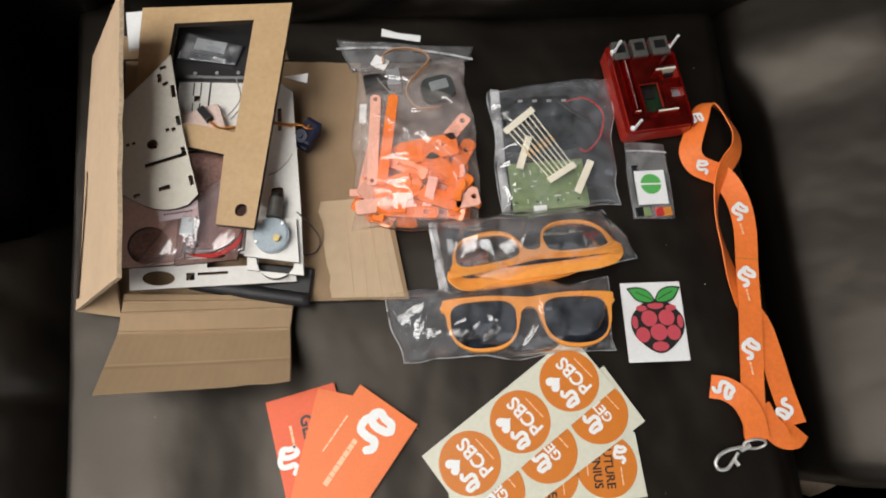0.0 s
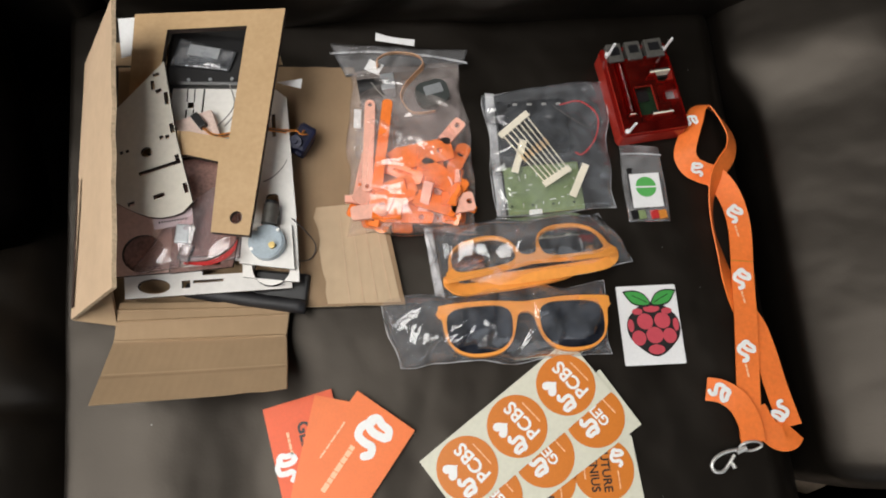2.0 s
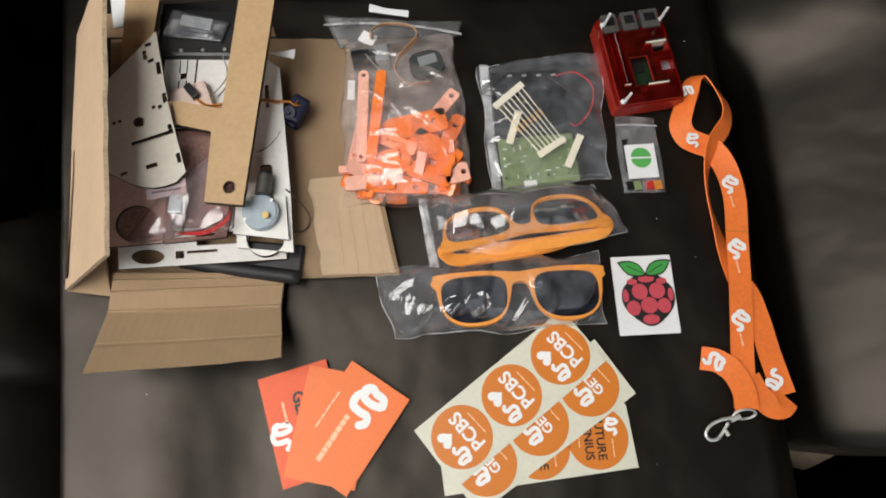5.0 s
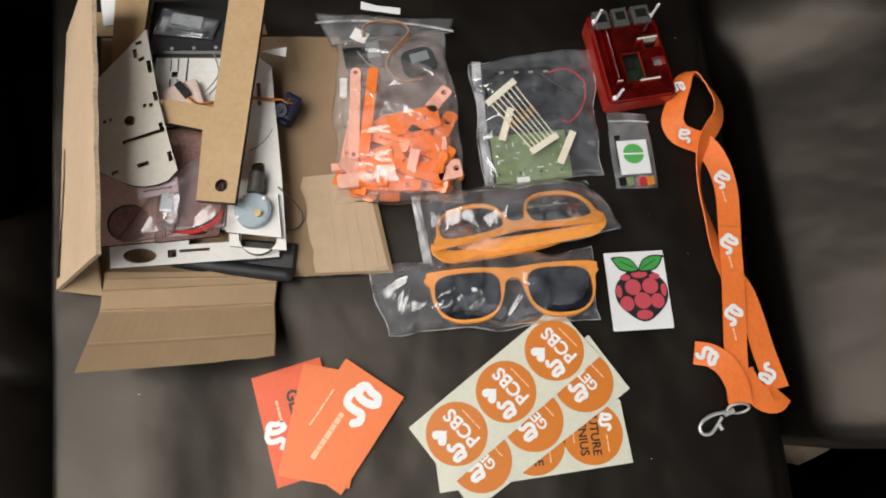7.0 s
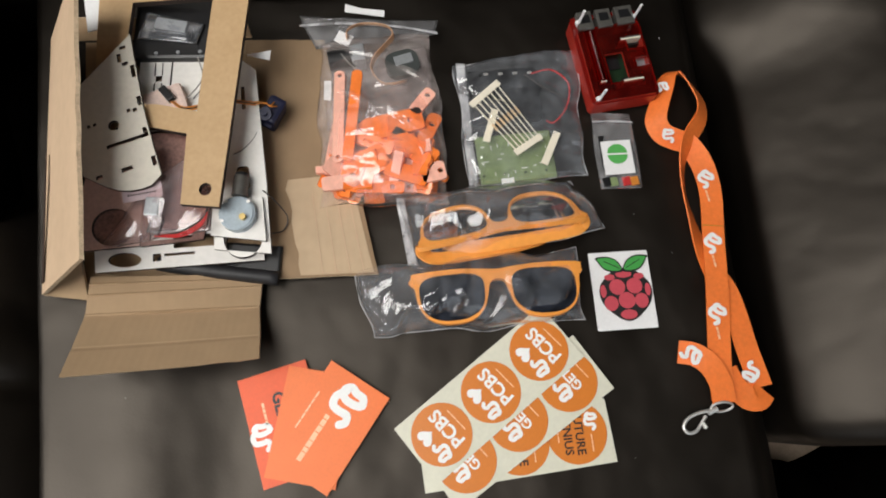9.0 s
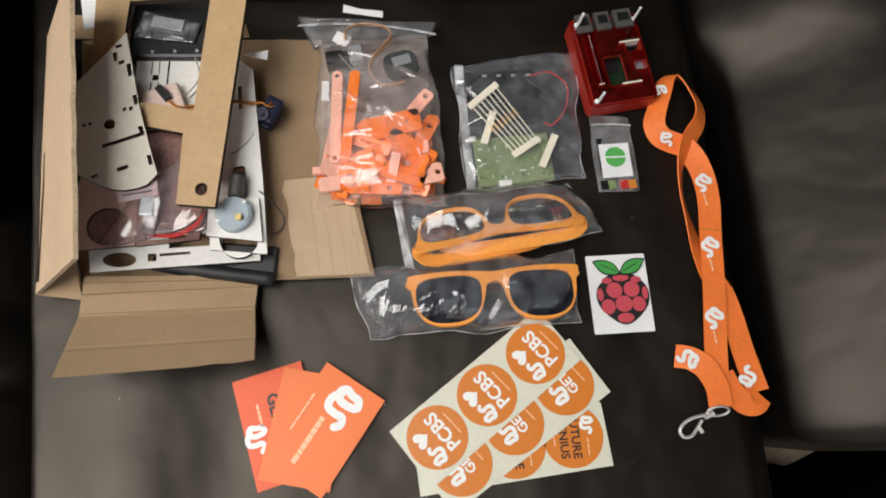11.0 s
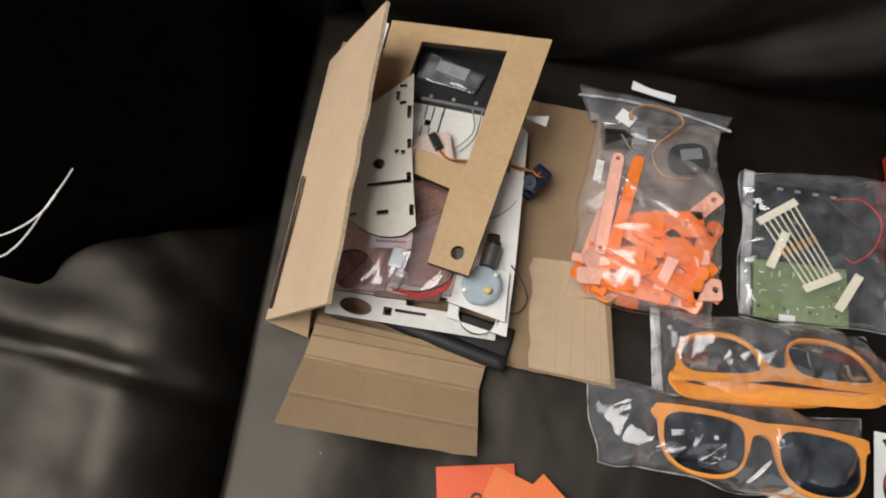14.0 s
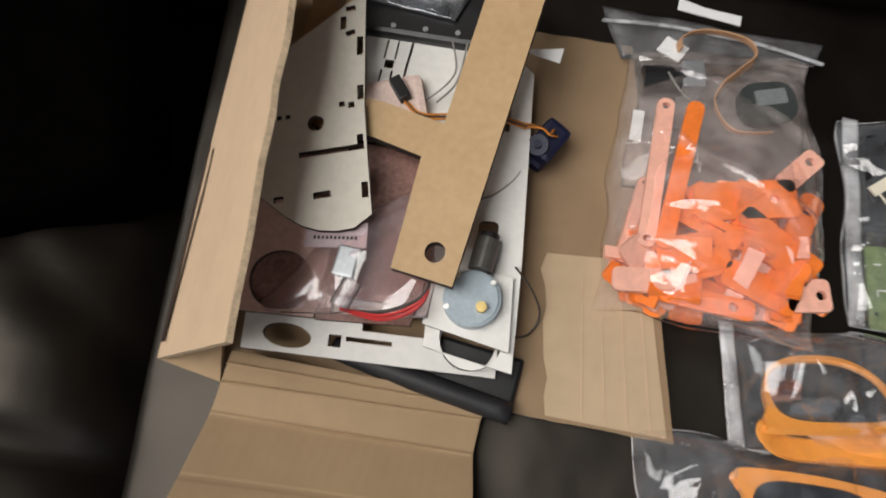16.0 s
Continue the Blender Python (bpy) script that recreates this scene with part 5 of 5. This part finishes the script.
def draw_pcbs(dot, pl):
    part("lettering", words("PCBS", lambda x, y, w: pl(0.0005 + x, -0.0060 + y, w), 0.0145, 0.0004), M_INK_W, dot)
    part("heart", heart(pl, 0.0068, 0.0105, 0.0070), M_INK_W, dot)
    part("curled_mark", mark(pl, -0.0098, 0.0098, 0.0145), M_INK_W, dot)
    part("line_bars", bars(pl, -0.010, -0.0155, (0.005, 0.004, 0.006, 0.003), 0.0010, 0.0006), M_INK_P, dot)


def draw_get(dot, pl):
    part("lettering", words("GET", lambda x, y, w: pl(-0.001 + x, -0.0035 + y, w), 0.0105, 0.0003), M_INK_W, dot)
    part("curled_mark", mark(pl, -0.0030, 0.0095, 0.0150), M_INK_W, dot)
    part("line_bars", bars(pl, -0.009, -0.0140, (0.005, 0.004, 0.006), 0.0010, 0.0006), M_INK_P, dot)


def draw_future(dot, pl):
    part("lettering", words("FUTURE", lambda x, y, w: pl(x, 0.0015 + y, w), 0.0094, 0.0002), M_INK_K, dot)
    part("lettering", words("GENIUS", lambda x, y, w: pl(x, -0.0080 + y, w), 0.0094, 0.0002), M_INK_K, dot)
    part("curled_mark", mark(pl, -0.0080, 0.0125, 0.0125), M_INK_W, dot)
    part("line_bars", bars(pl, 0.002, 0.0110, (0.004, 0.003, 0.005), 0.0010, 0.0006), M_INK_P, dot)
    part("line_bars", bars(pl, -0.008, -0.0150, (0.005, 0.003, 0.005), 0.0010, 0.0006), M_INK_P, dot)


strip(0.0790, -0.1070, 0.0008, 5.5, 0.150, 0.054, [(0.0480, -0.0010, -93, draw_future), (0.0020, -0.0020, -93, draw_future), (-0.0470, -0.0020, -93, draw_future)], "cream strip of round orange stickers with black lettering", 0.007)
strip(0.0815, -0.0915, 0.0022, 33.0, 0.154, 0.052, [(0.0505, 0.0000, 97, draw_get), (0.0000, 0.0000, 97, draw_get), (-0.0505, 0.0000, 97, draw_get)], "middle cream strip of round orange stickers")
strip(0.0620, -0.0690, 0.0036, 36.3, 0.152, 0.053, [(0.0507, 0.0000, 95, draw_pcbs), (0.0000, 0.0000, 95, draw_pcbs), (-0.0500, 0.0000, 95, draw_pcbs)], "top cream strip of round orange stickers with white lettering")

# ---- lanyard ----
lan = thing("lanyard", "orange woven neck lanyard with white marks and a metal clip", "lanyard", (0.25, 0.05, 0.001))
LW = 0.0185
main = [(0.2450, -0.0860, 0.004, 0), (0.2465, -0.0570, 0.006, 0), (0.2500, -0.0260, 0.007, 0), (0.2545, 0.0080, 0.007, 0), (0.2585, 0.0480, 0.007, 0), (0.2622, 0.0820, 0.007, 6), (0.2612, 0.1040, 0.007, 14), (0.2565, 0.1210, 0.007, 24),
        (0.2490, 0.1335, 0.006, 32), (0.2385, 0.1385, 0.006, 30), (0.2290, 0.1440, 0.007, 26), (0.2245, 0.1550, 0.009, 30), (0.2285, 0.1690, 0.011, 40), (0.2345, 0.1830, 0.012, 48), (0.2395, 0.1950, 0.013, 56), (0.2470, 0.1995, 0.013, 62), (0.2540, 0.1940, 0.013, 58),
        (0.2610, 0.1820, 0.013, 50), (0.2655, 0.1680, 0.013, 46), (0.2630, 0.1540, 0.013, 44), (0.2545, 0.1420, 0.0125, 40), (0.2465, 0.1300, 0.012, 46), (0.2415, 0.1120, 0.008, 58), (0.2408, 0.0890, 0.005, 60), (0.2438, 0.0660, 0.004, 52), (0.2480, 0.0420, 0.003, 34),
        (0.2560, 0.0180, 0.0025, 6), (0.2640, 0.0020, 0.002, 0), (0.2685, -0.0190, 0.002, 0), (0.2725, -0.0470, 0.002, 0), (0.2785, -0.0770, 0.002, 0)]
part("strap", ribbon(main, LW, 0.0011, 14), M_LAN, lan, smooth=True)
fold = [(0.2800, -0.0800, 0.0025, 0), (0.2730, -0.0860, 0.0045, 0), (0.2640, -0.0845, 0.0045, 0), (0.2565, -0.0740, 0.0030, 0), (0.2520, -0.0620, 0.0025, 0)]
part("strap", ribbon(fold, LW, 0.0011, 8), M_LAN, lan, smooth=True)
tail = [(0.2435, -0.0875, 0.0085, 0), (0.2425, -0.0730, 0.0100, 0), (0.2365, -0.0580, 0.0095, 6), (0.2265, -0.0490, 0.0070, 10), (0.2150, -0.0460, 0.0040, 16)]
part("strap_tail", ribbon(tail, LW, 0.0011, 8), M_LAN, lan, smooth=True)
part("seam", block(0.2590, 0.0570, 0.0078, LW, 0.0010, 0.0006, -6), M_WIRE_O, lan)
for cx, cy, z, a, s in ((0.2335, 0.1400, 0.0105, 40, 0.0125), (0.2600, 0.0985, 0.0092, 8, 0.0150), (0.2568, 0.0417, 0.0086, 6, 0.0160), (0.2505, -0.0178, 0.0086, 4, 0.0160), (0.2230, -0.0500, 0.0095, -75, 0.0160), (0.2695, -0.0650, 0.0062, 190, 0.0150), (0.2320, 0.1830, 0.0165, -30, 0.0110)):
    pl = frame_at(cx, cy, z, a)
    part("curled_mark", worm(lambda x, y, w: pl(x * s, y * s, w)), M_INK_W, lan)
    if a in (4, 6, 8):
        part("line_bars", bars(lambda x, y, w=0.0: pl(y, -x, w), 0.010, -0.0035, (0.003, 0.002, 0.004), 0.0016, 0.0006), M_INK_P, lan)
ring = part("ring", tube([(0.2420 + 0.0085 * math.cos(t * math.pi / 6), -0.0905 + 0.0035 * math.sin(t * math.pi / 6), 0.0065 + 0.004 * math.sin(t * math.pi / 6)) for t in range(12)], 0.0010, 8, 3, True), M_STEEL, lan, "steel ring")
hook = part("clip", tube([(0.2370, -0.0920, 0.0050), (0.2300, -0.0930, 0.0048), (0.2220, -0.0945, 0.0045), (0.2140, -0.0985, 0.0042), (0.2105, -0.1040, 0.0040), (0.2130, -0.1085, 0.0040), (0.2190, -0.1080, 0.0042), (0.2240, -0.1030, 0.0044), (0.2290, -0.0965, 0.0048)], 0.0014, 8, 6), M_STEEL, lan, "steel lobster clip", smooth=True)
part("clip_lever", tube([(0.2250, -0.1010, 0.0050), (0.2275, -0.1060, 0.0055)], 0.0017, 8, 1), M_STEEL, hook)
part("swivel", tube([(0.2310, -0.0945, 0.0050), (0.2385, -0.0915, 0.0052)], 0.0022, 10, 1), M_STEEL, hook)

# ---- crumbs on the leather ----
bm = bmesh.new()
for k in range(26):
    x, y = rng.uniform(-0.25, 0.28), rng.uniform(-0.2, 0.27)
    join(bm, block(x, y, seat_z(x, y) + 0.0002, rng.uniform(0.0004, 0.0012), rng.uniform(0.0003, 0.0006), 0.0003, rng.uniform(0, 180)))
solo("dust", bm, M_PAPER, "scattered pale dust specks on the dark leather", "dust", kind="stuff")

# ---- beside the sofa ----
def cloth_z(x, y):
    """The heaped cloth: low at its front hem, slumped up against the backrest, with soft folds."""
    z = 0.020 + 0.15 * ease((y - 0.12) / 0.22) - 0.012 * ease((0.05 - y) / 0.05)
    return z + 0.010 * noise.noise(Vector((x * 9, y * 9, 2.0))) + 0.004 * noise.noise(Vector((x * 25, y * 21, 7.0)))


# Cloth also spreads over the shaded seam and backrest, standing in for their darkness.
bm = cushion(lambda y: -0.97, lambda y: -0.470 + 0.130 * ease((y - 0.03) / 0.10), 0.010, 0.34, cloth_z, 0.022, 70, 60, 0.03)
solo("black_garment", bm, M_CLOTH, "black cloth garment heaped on the sofa cushion", "garment", smooth=True)
for pts in (((-0.60, 0.020), (-0.523, 0.039), (-0.495, 0.051), (-0.482, 0.069), (-0.478, 0.088), (-0.475, 0.109)), ((-0.60, -0.002), (-0.516, 0.024), (-0.496, 0.034), (-0.485, 0.050), (-0.482, 0.069), (-0.477, 0.095))):
    solo("white_cable", tube([(x, y, cloth_z(x, y) + 0.0016) for x, y in pts], 0.0008, 6, 8), M_WIRE_W, "thin white cable lying over the black cloth", "cable", smooth=True)
bm = cushion(lambda y: 0.46, lambda y: 1.05, -0.62, -0.178, lambda x, y: -0.31 + 0.012 * math.sin(26 * (x - 0.36)) + 0.03 * ease((x - 0.55) / 0.3), 0.04, 50, 40, 0.10, lambda x, y: 0.012 * noise.noise(Vector((x * 14, y * 14, 6))))
for v in bm.verts:
    v.co.y += 0.004 * noise.noise(Vector((v.co.x * 16, 3, 1))) + 0.012 * ease((0.512 - v.co.x) / 0.03) + 0.040 * ease((v.co.x - 0.505) / 0.13)
solo("black_cloth_bag", bm, M_CLOTH, "slumped black cloth bag lying on the carpet", "bag", smooth=True)
